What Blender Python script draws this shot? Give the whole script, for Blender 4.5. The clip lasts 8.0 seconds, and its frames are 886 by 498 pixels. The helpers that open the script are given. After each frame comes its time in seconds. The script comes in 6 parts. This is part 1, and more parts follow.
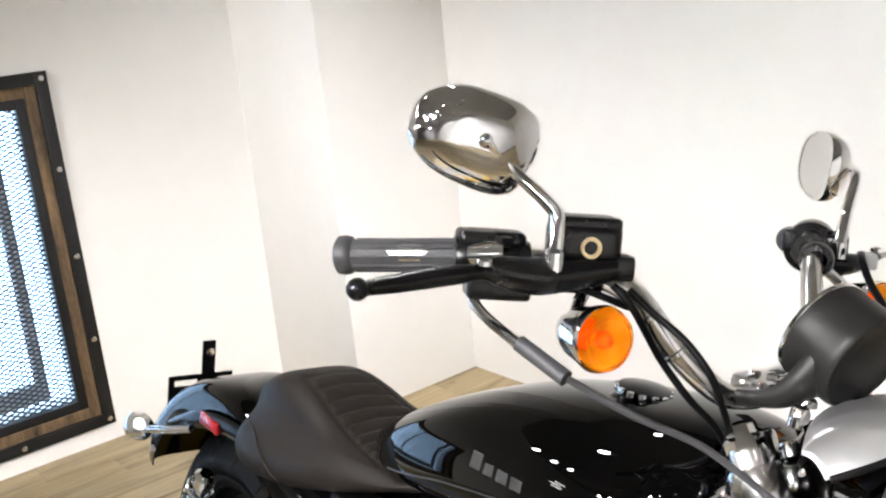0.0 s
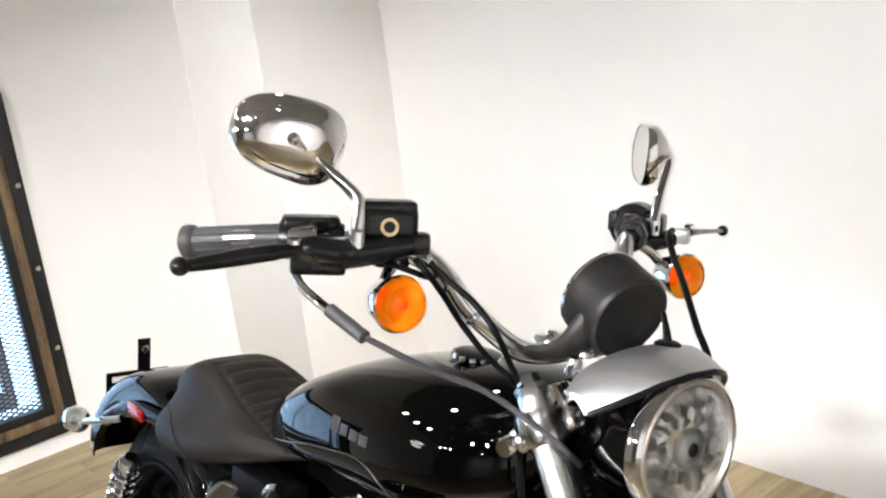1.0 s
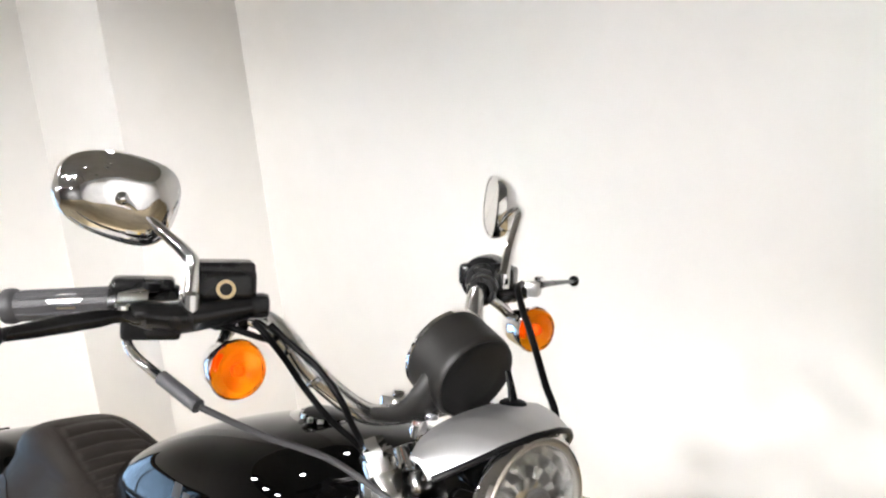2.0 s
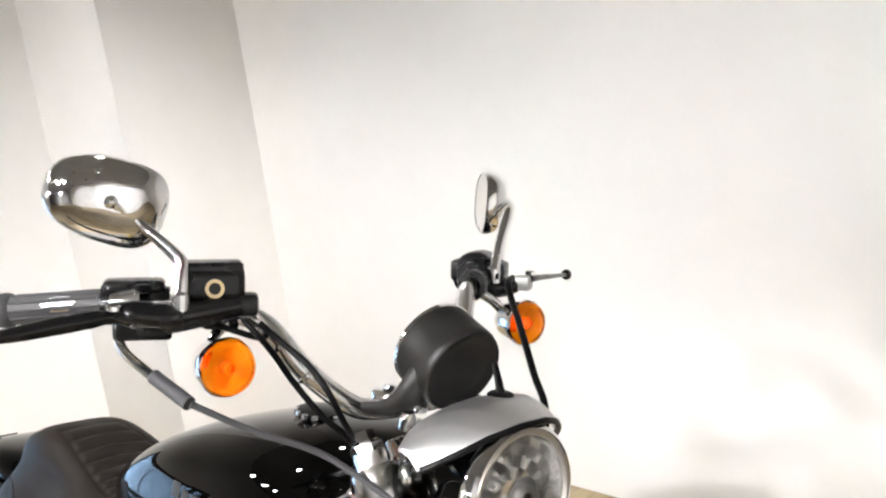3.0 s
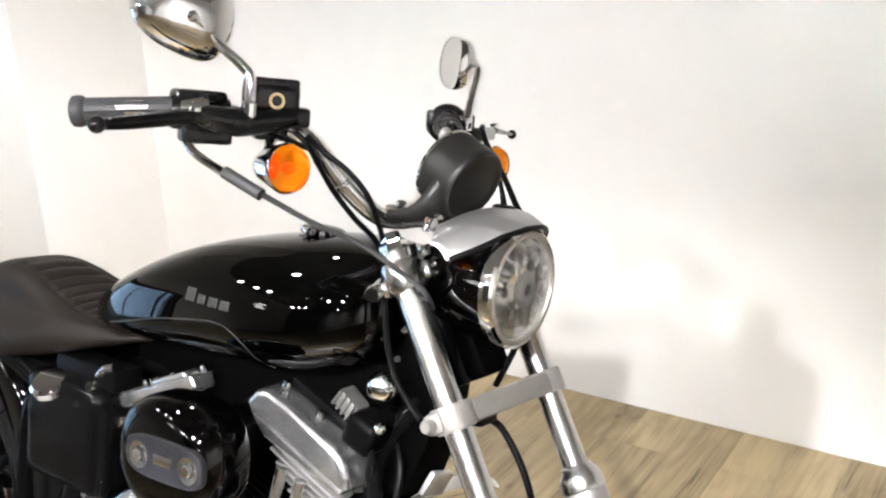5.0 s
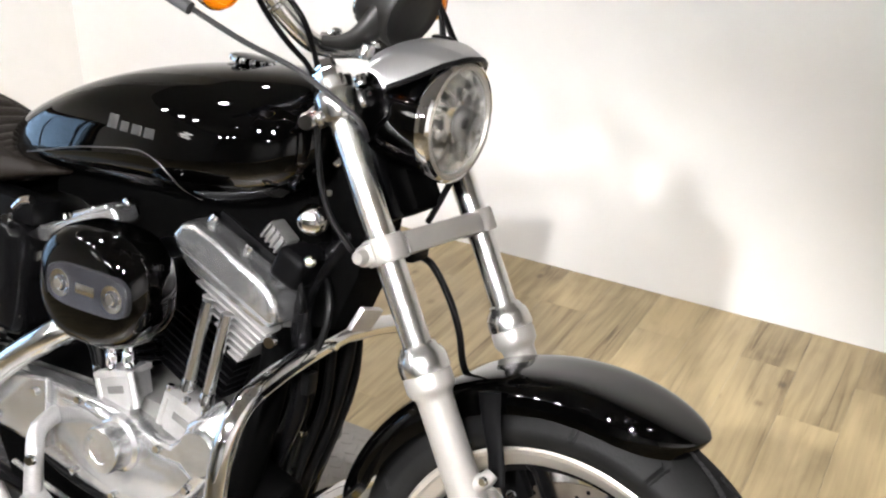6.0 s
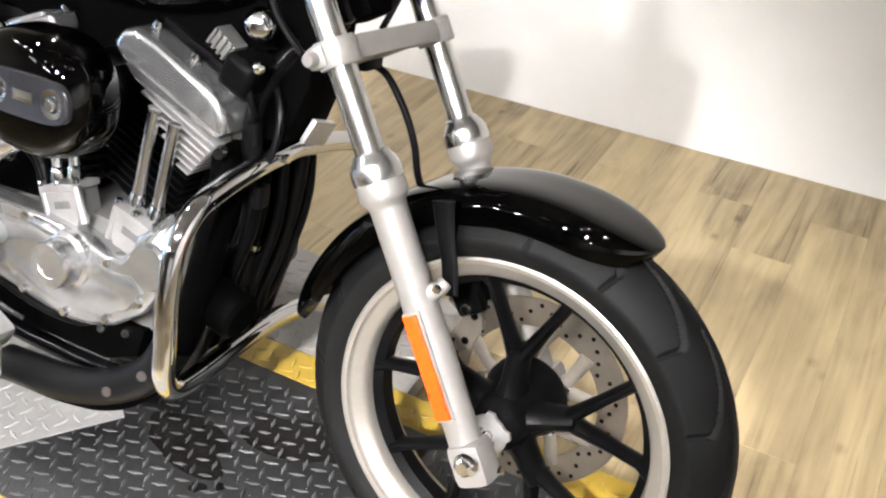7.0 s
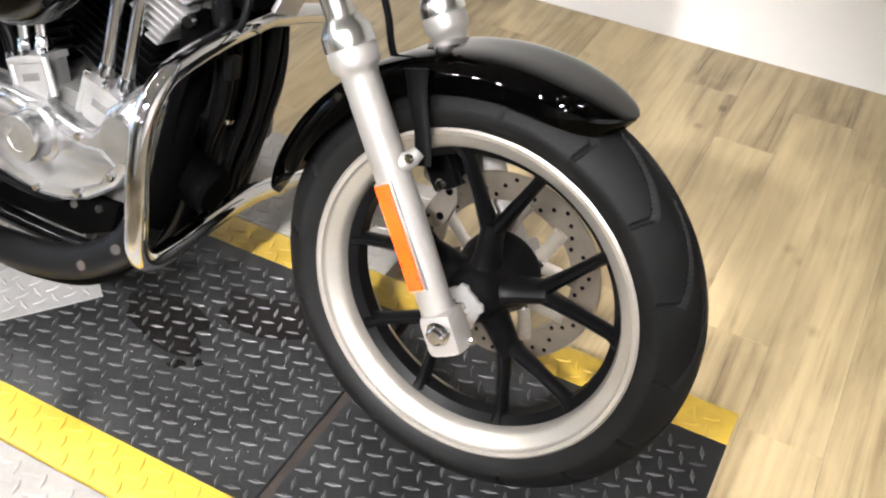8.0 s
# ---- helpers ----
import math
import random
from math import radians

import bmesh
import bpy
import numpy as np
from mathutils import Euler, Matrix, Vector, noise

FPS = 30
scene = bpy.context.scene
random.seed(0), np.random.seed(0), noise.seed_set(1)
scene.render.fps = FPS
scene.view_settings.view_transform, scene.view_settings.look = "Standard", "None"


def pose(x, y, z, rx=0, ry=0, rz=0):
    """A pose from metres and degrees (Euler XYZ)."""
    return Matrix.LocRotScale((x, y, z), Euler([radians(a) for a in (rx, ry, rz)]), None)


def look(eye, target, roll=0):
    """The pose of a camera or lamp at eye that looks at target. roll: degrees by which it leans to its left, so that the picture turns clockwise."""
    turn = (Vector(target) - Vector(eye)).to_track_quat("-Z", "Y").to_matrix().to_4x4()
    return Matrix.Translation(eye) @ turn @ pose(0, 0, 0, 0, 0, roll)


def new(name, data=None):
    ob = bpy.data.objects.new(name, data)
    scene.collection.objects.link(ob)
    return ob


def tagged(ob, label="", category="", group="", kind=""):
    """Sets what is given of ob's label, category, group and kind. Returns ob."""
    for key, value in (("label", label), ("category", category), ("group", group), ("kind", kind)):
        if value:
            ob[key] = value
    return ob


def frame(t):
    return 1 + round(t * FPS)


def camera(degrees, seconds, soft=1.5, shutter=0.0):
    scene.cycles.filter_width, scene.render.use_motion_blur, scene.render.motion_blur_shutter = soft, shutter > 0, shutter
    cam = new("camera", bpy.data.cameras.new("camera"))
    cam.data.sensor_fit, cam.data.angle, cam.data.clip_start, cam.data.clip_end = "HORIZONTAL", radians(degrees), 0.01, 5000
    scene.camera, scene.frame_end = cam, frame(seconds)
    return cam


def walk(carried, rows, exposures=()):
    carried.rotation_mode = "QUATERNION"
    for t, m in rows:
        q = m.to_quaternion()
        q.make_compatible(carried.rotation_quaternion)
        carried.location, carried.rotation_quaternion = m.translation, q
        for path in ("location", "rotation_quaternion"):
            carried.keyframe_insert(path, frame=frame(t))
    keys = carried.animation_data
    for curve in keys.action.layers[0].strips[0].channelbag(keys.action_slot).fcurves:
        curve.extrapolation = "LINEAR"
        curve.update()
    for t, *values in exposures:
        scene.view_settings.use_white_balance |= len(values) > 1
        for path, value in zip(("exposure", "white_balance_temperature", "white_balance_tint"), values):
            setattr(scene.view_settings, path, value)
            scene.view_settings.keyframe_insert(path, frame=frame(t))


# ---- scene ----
cam = camera(47.7, 8.0, 2.2)
# seconds, the eye, the point it looks at, and the roll
PATH = [
    (0, (0.128, -0.433, 1.438), (-1.384, 0.762, 0.903), -5.8),
    (0.5, (0.317, -0.411, 1.439), (-1.238, 0.733, 0.917), -7.3),
    (1, (0.375, -0.394, 1.431), (-1.134, 0.811, 0.911), -7.6),
    (1.5, (0.391, -0.361, 1.434), (-1.023, 0.948, 0.898), -8.3),
    (2, (0.381, -0.346, 1.443), (-0.966, 1.054, 0.967), -6.4),
    (2.2, (0.383, -0.345, 1.443), (-0.985, 1.122, 0.974), -6.8),
    (3.3, (0.42, -0.34, 1.432), (-0.957, 1.027, 0.946), -7.9),
    (3.5, (0.42, -0.352, 1.423), (-0.937, 1.025, 0.913), -6.8),
    (4, (0.366, -0.456, 1.422), (-0.889, 0.998, 0.866), -3.3),
    (4.2, (0.354, -0.508, 1.421), (-0.872, 0.969, 0.857), -4.4),
    (5.3, (0.363, -0.706, 1.388), (-0.615, 0.891, 0.686), -0.6),
    (5.5, (0.354, -0.703, 1.377), (-0.582, 0.902, 0.636), 0.2),
    (6, (0.347, -0.696, 1.344), (-0.523, 0.872, 0.459), 1.2),
    (6.5, (0.349, -0.69, 1.312), (-0.461, 0.823, 0.285), 1.8),
    (7, (0.361, -0.693, 1.28), (-0.369, 0.785, 0.147), 2.9),
    (7.5, (0.374, -0.697, 1.257), (-0.292, 0.73, 0.024), 3.7),
    (8, (0.392, -0.702, 1.242), (-0.261, 0.688, -0.039), 3.8),
]
walk(cam, [(t, look(eye, target, roll)) for t, eye, target, roll in PATH])

# ---- world and lights ----
world = bpy.data.worlds.new("world")
scene.world = world
world.use_nodes = True
world.node_tree.nodes["Background"].inputs["Color"].default_value = (0.9, 0.93, 1.0, 1)
world.node_tree.nodes["Background"].inputs["Strength"].default_value = 0.05

FLOOR = -0.14          # the lift's deck is z = 0
CEIL = 2.75
# ceiling track spots: place, and where each one points
SPOTS = [((-1.6, -2.0), (-2.95, 1.45, 0.90), 0.52, 38), ((-0.85, -1.9), (-1.6, 2.0, 0.58), 0.56, 34), ((0.1, -1.9), (-0.3, 2.0, 1.12), 0.27, 30), ((1.5, -1.8), (1.3, 2.0, 1.20), 0.15, 30),
         ((-1.8, 0.0), (-1.2, 0.5, 0.0), 0.8, 66), ((-0.3, -2.3), (-0.45, 0.0, 0.33), 1.9, 41), ((0.7, -2.2), (-0.35, 0.0, 0.33), 1.8, 41),
         ((0.95, 0.1), (0.65, 0.75, -0.14), 0.37, 46),
         ((0.4, 0.35), (-3.15, 1.30, 0.15), 0.58, 38), ((0.3, -0.55), (-3.42, 0.1, 0.1), 0.44, 35), ((0.5, -1.4), (-3.42, -0.9, 0.1), 0.6, 46),
         ((-3.0, -0.62), (-1.3, 0.0, 0.5), 0.10, 60), ((-2.8, -1.15), (-1.2, 0.0, 0.5), 0.10, 60), ((-2.55, -1.45), (-1.0, 0.0, 0.5), 0.10, 60), ((-1.62, 1.25), (-0.6, 0.2, 0.6), 0.08, 60),
         ((-3.0, -4.3), (-0.8, -1.0, 0.5), 0.25, 60), ((-2.5, -4.2), (-0.6, -1.0, 0.5), 0.25, 60), ((-2.0, -4.1), (-0.3, -1.0, 0.5), 0.25, 60), ((1.5, -4.9), (0.2, -0.5, 0.6), 0.25, 60),
         # added lamps: they brighten the unseen east and south walls that chrome reflects
         ((2.2, -0.9), (4.6, -0.3, 0.9), 3.0, 70), ((2.2, -2.4), (4.6, -2.8, 0.9), 3.0, 70), ((1.2, -3.2), (1.2, -5.4, 0.9), 2.4, 70), ((3.0, -3.2), (3.0, -5.4, 0.9), 2.4, 70)]
SPOT_POWER = 13.7
# short tubes on the west wall
TUBES = [(-3.0, 1.72), (-2.85, 1.88), (-2.95, 2.04)]


def lamps():
    for (x, y), aim, k, wide in SPOTS:
        data = bpy.data.lights.new("track_spot", "AREA")
        data.shape, data.size, data.energy, data.color = "DISK", 0.13, SPOT_POWER * k, (1.0, 0.978, 0.978)
        data.spread = radians(wide)
        lamp = new("spot_light", data)
        lamp.matrix_world = look((x, y, CEIL - 0.22), aim)
    for y, z in TUBES:
        data = bpy.data.lights.new("tube_lamp", "AREA")
        data.shape, data.size, data.size_y, data.energy, data.color = "RECTANGLE", 0.5, 0.05, 3, (1.0, 0.98, 0.95)
        lamp = new("tube_light", data)
        lamp.matrix_world = look((-3.33, y, z), (0, y, z))


# ---- materials ----
def mat(name, colour, rough=0.5, metal=0.0, vary=0.12, scale=12.0, bump=0.0, bump_scale=200.0, rough_vary=0.1, coat=0.0, stretch=(1, 1, 1), second=None, piece=0.0, spec=0.5):
    m = bpy.data.materials.new(name)
    m.use_nodes = True
    nt = m.node_tree
    b = nt.nodes["Principled BSDF"]
    b.inputs["Metallic"].default_value = metal
    b.inputs["Specular IOR Level"].default_value = spec
    b.inputs["Coat Weight"].default_value = coat
    b.inputs["Coat Roughness"].default_value = 0.03
    tc = nt.nodes.new("ShaderNodeTexCoord")
    mp = nt.nodes.new("ShaderNodeMapping")
    mp.inputs["Scale"].default_value = stretch
    nt.links.new(tc.outputs["Object"], mp.inputs["Vector"])
    n1 = nt.nodes.new("ShaderNodeTexNoise")
    n1.inputs["Scale"].default_value, n1.inputs["Detail"].default_value = scale, 6
    n2 = nt.nodes.new("ShaderNodeTexNoise")
    n2.inputs["Scale"].default_value, n2.inputs["Detail"].default_value = scale * 9, 4
    for n in (n1, n2):
        nt.links.new(mp.outputs["Vector"], n.inputs["Vector"])
    add = nt.nodes.new("ShaderNodeMath")
    add.operation = "MULTIPLY_ADD"
    nt.links.new(n2.outputs["Fac"], add.inputs[0])
    add.inputs[1].default_value = 0.4
    nt.links.new(n1.outputs["Fac"], add.inputs[2])
    ramp = nt.nodes.new("ShaderNodeValToRGB")
    lo = second or [c * (1 - vary) for c in colour]
    hi = [min(1, c * (1 + vary)) for c in colour] if not second else colour
    ramp.color_ramp.elements[0].position, ramp.color_ramp.elements[1].position = 0.45, 0.95
    ramp.color_ramp.elements[0].color, ramp.color_ramp.elements[1].color = (*lo, 1), (*hi, 1)
    nt.links.new(add.outputs[0], ramp.inputs["Fac"])
    out = ramp.outputs["Color"]
    if piece:
        info = nt.nodes.new("ShaderNodeObjectInfo")
        hsv = nt.nodes.new("ShaderNodeHueSaturation")
        mr = nt.nodes.new("ShaderNodeMapRange")
        mr.inputs["To Min"].default_value, mr.inputs["To Max"].default_value = 1 - piece, 1 + piece
        nt.links.new(info.outputs["Random"], mr.inputs["Value"])
        nt.links.new(mr.outputs[0], hsv.inputs["Value"])
        nt.links.new(out, hsv.inputs["Color"])
        out = hsv.outputs["Color"]
    nt.links.new(out, b.inputs["Base Color"])
    rr = nt.nodes.new("ShaderNodeMapRange")
    rr.inputs["To Min"].default_value, rr.inputs["To Max"].default_value = max(0.0, rough - rough_vary), min(1, rough + rough_vary)
    nt.links.new(n1.outputs["Fac"], rr.inputs["Value"])
    nt.links.new(rr.outputs[0], b.inputs["Roughness"])
    if bump:
        n3 = nt.nodes.new("ShaderNodeTexNoise")
        n3.inputs["Scale"].default_value, n3.inputs["Detail"].default_value = bump_scale, 5
        nt.links.new(mp.outputs["Vector"], n3.inputs["Vector"])
        bp = nt.nodes.new("ShaderNodeBump")
        bp.inputs["Strength"].default_value, bp.inputs["Distance"].default_value = bump, 0.002
        nt.links.new(n3.outputs["Fac"], bp.inputs["Height"])
        nt.links.new(bp.outputs["Normal"], b.inputs["Normal"])
    return m


def glowing(name, colour, strength):
    m = bpy.data.materials.new(name)
    m.use_nodes = True
    b = m.node_tree.nodes["Principled BSDF"]
    b.inputs["Base Color"].default_value = (0, 0, 0, 1)
    b.inputs["Emission Color"].default_value = (*colour, 1)
    b.inputs["Emission Strength"].default_value = strength
    return m


def clear(name, colour, rough=0.0, ior=1.45, thin=True):
    m = bpy.data.materials.new(name)
    m.use_nodes = True
    b = m.node_tree.nodes["Principled BSDF"]
    b.inputs["Base Color"].default_value = (*colour, 1)
    b.inputs["Transmission Weight"].default_value = 1.0
    b.inputs["Roughness"].default_value = rough
    b.inputs["IOR"].default_value = ior
    return m


M = dict(
    wall=mat("white_wall_paint", (0.84, 0.83, 0.81), 0.55, vary=0.03, scale=1.2, bump=0.15, bump_scale=120),
    # unseen surfaces: far wall and ceiling dark, east wall pale, toned for reflections
    far_wall=mat("dull_wall_paint", (0.18, 0.178, 0.175), 0.6, vary=0.2, scale=2, bump=0.1, bump_scale=100),
    east_wall=mat("pale_wall_paint", (0.82, 0.81, 0.80), 0.6, vary=0.08, scale=2, bump=0.1, bump_scale=100),
    ceiling=mat("grey_ceiling_paint", (0.27, 0.265, 0.26), 0.8, vary=0.1, scale=2),
    black_paint=mat("gloss_black_paint", (0.0002, 0.0002, 0.0002), 0.02, vary=0.1, rough_vary=0.006, spec=0.34),
    black_satin=mat("satin_black", (0.0020, 0.0020, 0.0022), 0.36, vary=0.3, scale=30, bump=0.1, bump_scale=300, spec=0.05),
    control_black=mat("black_control_paint", (0.0025, 0.0025, 0.0027), 0.26, vary=0.3, scale=30, bump=0.08, bump_scale=300, spec=0.36),
    oil=mat("wet_black_oil", (0.0050, 0.0045, 0.0042), 0.24, vary=0.3, scale=20, rough_vary=0.08, spec=0.4),
    # near-zero black: deep shade round the engine is put into the colour
    deep_shade=mat("shade_filler_black", (0.0003, 0.0003, 0.0003), 0.7, vary=0.3, scale=30, bump=0.3, bump_scale=200, spec=0.02),
    fork_chrome=mat("fork_tube_chrome", (0.92, 0.92, 0.92), 0.21, 1.0, vary=0.03, rough_vary=0.03),
    # darkened aluminium: the crankcase's shade under the air cleaner is in the colour
    case=mat("shaded_cast_metal", (0.15, 0.148, 0.142), 0.48, 0.7, vary=0.2, scale=25, bump=0.2, bump_scale=300),
    black_frame=mat("black_frame_paint", (0.002, 0.002, 0.0022), 0.16, vary=0.2, scale=20, spec=0.11),
    black_wrinkle=mat("wrinkle_black", (0.008, 0.008, 0.010), 0.40, vary=0.3, scale=40, bump=0.5, bump_scale=500, spec=0.3),
    plastic=mat("black_plastic", (0.0045, 0.0045, 0.0048), 0.36, vary=0.2, scale=25, bump=0.12, bump_scale=400, spec=0.07),
    chrome=mat("chrome", (0.93, 0.935, 0.945), 0.045, 1.0, vary=0.02, rough_vary=0.02),
    dull_chrome=mat("worn_chrome", (0.72, 0.72, 0.72), 0.16, 1.0, vary=0.06, rough_vary=0.06, scale=30),
    silver=mat("silver_powder_coat", (0.285, 0.272, 0.258), 0.36, 0.6, vary=0.05, scale=40, bump=0.08, bump_scale=600),
    silver_dark=mat("cast_aluminium", (0.42, 0.415, 0.41), 0.34, 0.8, vary=0.14, scale=22, bump=0.12, bump_scale=350),
    polished=mat("polished_aluminium", (0.64, 0.64, 0.645), 0.22, 0.95, vary=0.16, scale=18, rough_vary=0.08),
    visor_metal=mat("brushed_visor_metal", (0.62, 0.62, 0.63), 0.30, 0.9, vary=0.03, scale=60, rough_vary=0.01),
    rim_silver=mat("machined_rim", (0.40, 0.375, 0.335), 0.38, 0.8, vary=0.03, scale=15, rough_vary=0.04),
    rotor=mat("brake_rotor_steel", (0.19, 0.165, 0.135), 0.42, 0.9, vary=0.12, scale=30, rough_vary=0.06),
    dull_rotor=mat("dull_disc_carrier", (0.13, 0.115, 0.095), 0.65, 0.5, vary=0.15, scale=30),
    dust=mat("pale_dust", (0.42, 0.40, 0.37), 0.9, vary=0.3, scale=60),
    rubber=mat("tyre_rubber", (0.0038, 0.0038, 0.0038), 0.58, vary=0.45, scale=18, bump=0.2, bump_scale=260, spec=0.10),
    grip=mat("grip_rubber", (0.030, 0.030, 0.032), 0.55, vary=0.2, scale=30, bump=0.2, bump_scale=300, spec=0.45),
    cable=mat("cable_sheath", (0.0016, 0.0016, 0.0017), 0.42, vary=0.2, spec=0.08),
    leather=mat("seat_vinyl", (0.0074, 0.0058, 0.0046), 0.46, vary=0.2, scale=25, bump=0.4, bump_scale=420, spec=0.09),
    amber=mat("amber_lens", (1.0, 0.15, 0.002), 0.12, vary=0.12, scale=60, coat=0.8, bump=0.5, bump_scale=120),
    reflector=mat("orange_reflector", (0.80, 0.055, 0.002), 0.3, vary=0.06, scale=80, bump=0.4, bump_scale=500),
    red=mat("red_lens", (0.22, 0.006, 0.009), 0.08, vary=0.1, coat=0.6),
    orange=mat("orange_label", (0.75, 0.16, 0.02), 0.4),
    lens=clear("headlight_glass", (1, 1, 1)),
    lamp_dish=mat("lamp_reflector_dish", (0.97, 0.96, 0.93), 0.11, 0.8, vary=0.03, rough_vary=0.03),
    gauge_plastic=mat("gauge_housing_plastic", (0.010, 0.0095, 0.009), 0.42, vary=0.2, scale=25, bump=0.18, bump_scale=420, spec=0.32),
    clamp_metal=mat("polished_clamp_metal", (0.66, 0.655, 0.64), 0.18, 1.0, vary=0.10, scale=30, rough_vary=0.06),
    amber_glass=clear("amber_lens_plastic", (1.0, 0.60, 0.045), 0.05, 1.38),
    amber_dish=mat("amber_signal_dish", (1.0, 0.62, 0.22), 0.16, 0.45, vary=0.08, scale=60, rough_vary=0.05),
    mirror=mat("mirror_glass", (0.9, 0.91, 0.92), 0.01, 1.0, vary=0.01, rough_vary=0.005),
    lettering=mat("silver_lettering", (0.016, 0.0155, 0.015), 0.4, 0.2, vary=0.1),
    pipe_black=mat("black_heat_shield", (0.0030, 0.0030, 0.0032), 0.36, vary=0.25, scale=14, spec=0.13),
    deck=mat("black_diamond_plate", (0.017, 0.017, 0.0175), 0.36, 0.0, vary=0.5, scale=3.8, bump=0.25, bump_scale=180, second=(0.003, 0.003, 0.0032), rough_vary=0.2, spec=0.30),
    # treads paler than the deck: the light they catch is put into the colour
    deck_tread=mat("highlit_tread_tops", (0.095, 0.095, 0.097), 0.32, 0.3, vary=0.5, scale=6, second=(0.018, 0.018, 0.0185), bump=0.1),
    yellow=mat("yellow_safety_paint", (0.38, 0.255, 0.028), 0.45, vary=0.12, scale=9, second=(0.27, 0.172, 0.020), bump=0.1),
    alu_plate=mat("bare_diamond_plate", (0.40, 0.395, 0.385), 0.34, 0.7, vary=0.15, scale=10, bump=0.15),
    wing_plate=mat("grey_wing_plate", (0.27, 0.255, 0.24), 0.42, 0.35, vary=0.15, scale=10, bump=0.15),
    rust=mat("rusty_seam", (0.016, 0.0095, 0.006), 0.8, vary=0.5, scale=40, second=(0.004, 0.003, 0.0025)),
    window_frame=mat("black_steel_frame", (0.008, 0.008, 0.0085), 0.45, 0.2, vary=0.3, scale=10),
    window_wood=mat("weathered_wood_lining", (0.22, 0.140, 0.070), 0.7, second=(0.018, 0.011, 0.006), scale=7, bump=0.4, stretch=(3, 3, 0.5)),
    wire=mat("galvanised_mesh", (0.06, 0.06, 0.062), 0.5, 0.4, vary=0.2, scale=20),
    sash=mat("grey_sash", (0.30, 0.29, 0.28), 0.6, vary=0.15),
    brass=mat("brass_ring", (0.55, 0.44, 0.26), 0.35, 0.8, vary=0.1),
    lamp_shell=mat("white_lamp_shell", (0.75, 0.75, 0.74), 0.4),
    lamp_glow=glowing("lit_lamp_lens", (1.0, 0.96, 0.90), 600.0),
    daylight=glowing("daylight_backdrop", (0.44, 0.68, 1.0), 7.0),
)


def wood_material():
    """Printed oak: long streaks along y, cloudy patches, knots; every plank its own."""
    m = bpy.data.materials.new("vinyl_plank")
    m.use_nodes = True
    nt = m.node_tree
    b = nt.nodes["Principled BSDF"]
    tc = nt.nodes.new("ShaderNodeTexCoord")
    info = nt.nodes.new("ShaderNodeObjectInfo")
    mul = nt.nodes.new("ShaderNodeMath")
    mul.operation = "MULTIPLY"
    mul.inputs[1].default_value = 37.0
    nt.links.new(info.outputs["Random"], mul.inputs[0])
    comb = nt.nodes.new("ShaderNodeCombineXYZ")
    for k in "XYZ":
        nt.links.new(mul.outputs[0], comb.inputs[k])

    def streak(sx, sy, scale, detail, dist):
        mp = nt.nodes.new("ShaderNodeMapping")
        mp.inputs["Scale"].default_value = (sx, sy, 1)
        nt.links.new(tc.outputs["Object"], mp.inputs["Vector"])
        nt.links.new(comb.outputs[0], mp.inputs["Location"])
        n = nt.nodes.new("ShaderNodeTexNoise")
        n.inputs["Scale"].default_value, n.inputs["Detail"].default_value, n.inputs["Distortion"].default_value = scale, detail, dist
        nt.links.new(mp.outputs[0], n.inputs["Vector"])
        return n.outputs["Fac"]
    broad, fine, cloud = streak(22, 1.2, 1.0, 6, 1.6), streak(130, 4.0, 1.0, 4, 1.0), streak(9, 2.6, 1.0, 5, 1.2)
    split = streak(60, 2.0, 1.0, 2, 0.8)

    def mix(a, wa, c):
        n = nt.nodes.new("ShaderNodeMath")
        n.operation = "MULTIPLY_ADD"
        nt.links.new(a, n.inputs[0])
        n.inputs[1].default_value = wa
        if isinstance(c, float):
            n.inputs[2].default_value = c
        else:
            nt.links.new(c, n.inputs[2])
        return n.outputs[0]
    total = mix(broad, 0.66, mix(fine, 0.26, mix(cloud, 0.62, -0.315)))

    def band(value, lo, hi, a, b):
        n = nt.nodes.new("ShaderNodeMapRange")
        for key, v in (("From Min", lo), ("From Max", hi), ("To Min", a), ("To Max", b)):
            n.inputs[key].default_value = v
        nt.links.new(value, n.inputs["Value"])
        return n.outputs[0]
    # knots and fine dark splits of the printed grain
    mp = nt.nodes.new("ShaderNodeMapping")
    mp.inputs["Scale"].default_value = (7, 5, 6)
    nt.links.new(tc.outputs["Object"], mp.inputs["Vector"])
    nt.links.new(comb.outputs[0], mp.inputs["Location"])
    knot = nt.nodes.new("ShaderNodeTexVoronoi")
    knot.inputs["Scale"].default_value = 1.0
    nt.links.new(mp.outputs[0], knot.inputs["Vector"])
    total = mix(band(knot.outputs["Distance"], 0.03, 0.12, -0.20, 0.0), 1.0, total)
    total = mix(band(split, 0.64, 0.72, 0.0, -0.15), 1.0, total)
    per = mix(info.outputs["Random"], 0.20, total)
    ramp = nt.nodes.new("ShaderNodeValToRGB")
    e = ramp.color_ramp.elements
    e[0].position, e[0].color = 0.20, (0.115, 0.078, 0.040, 1)
    e[1].position, e[1].color = 0.80, (0.50, 0.392, 0.220, 1)
    k = e.new(0.40)
    k.color = (0.29, 0.222, 0.120, 1)
    k = e.new(0.56)
    k.color = (0.395, 0.308, 0.172, 1)
    nt.links.new(per, ramp.inputs["Fac"])
    nt.links.new(ramp.outputs["Color"], b.inputs["Base Color"])
    rr = nt.nodes.new("ShaderNodeMapRange")
    rr.inputs["To Min"].default_value, rr.inputs["To Max"].default_value = 0.32, 0.52
    nt.links.new(fine, rr.inputs["Value"])
    nt.links.new(rr.outputs[0], b.inputs["Roughness"])
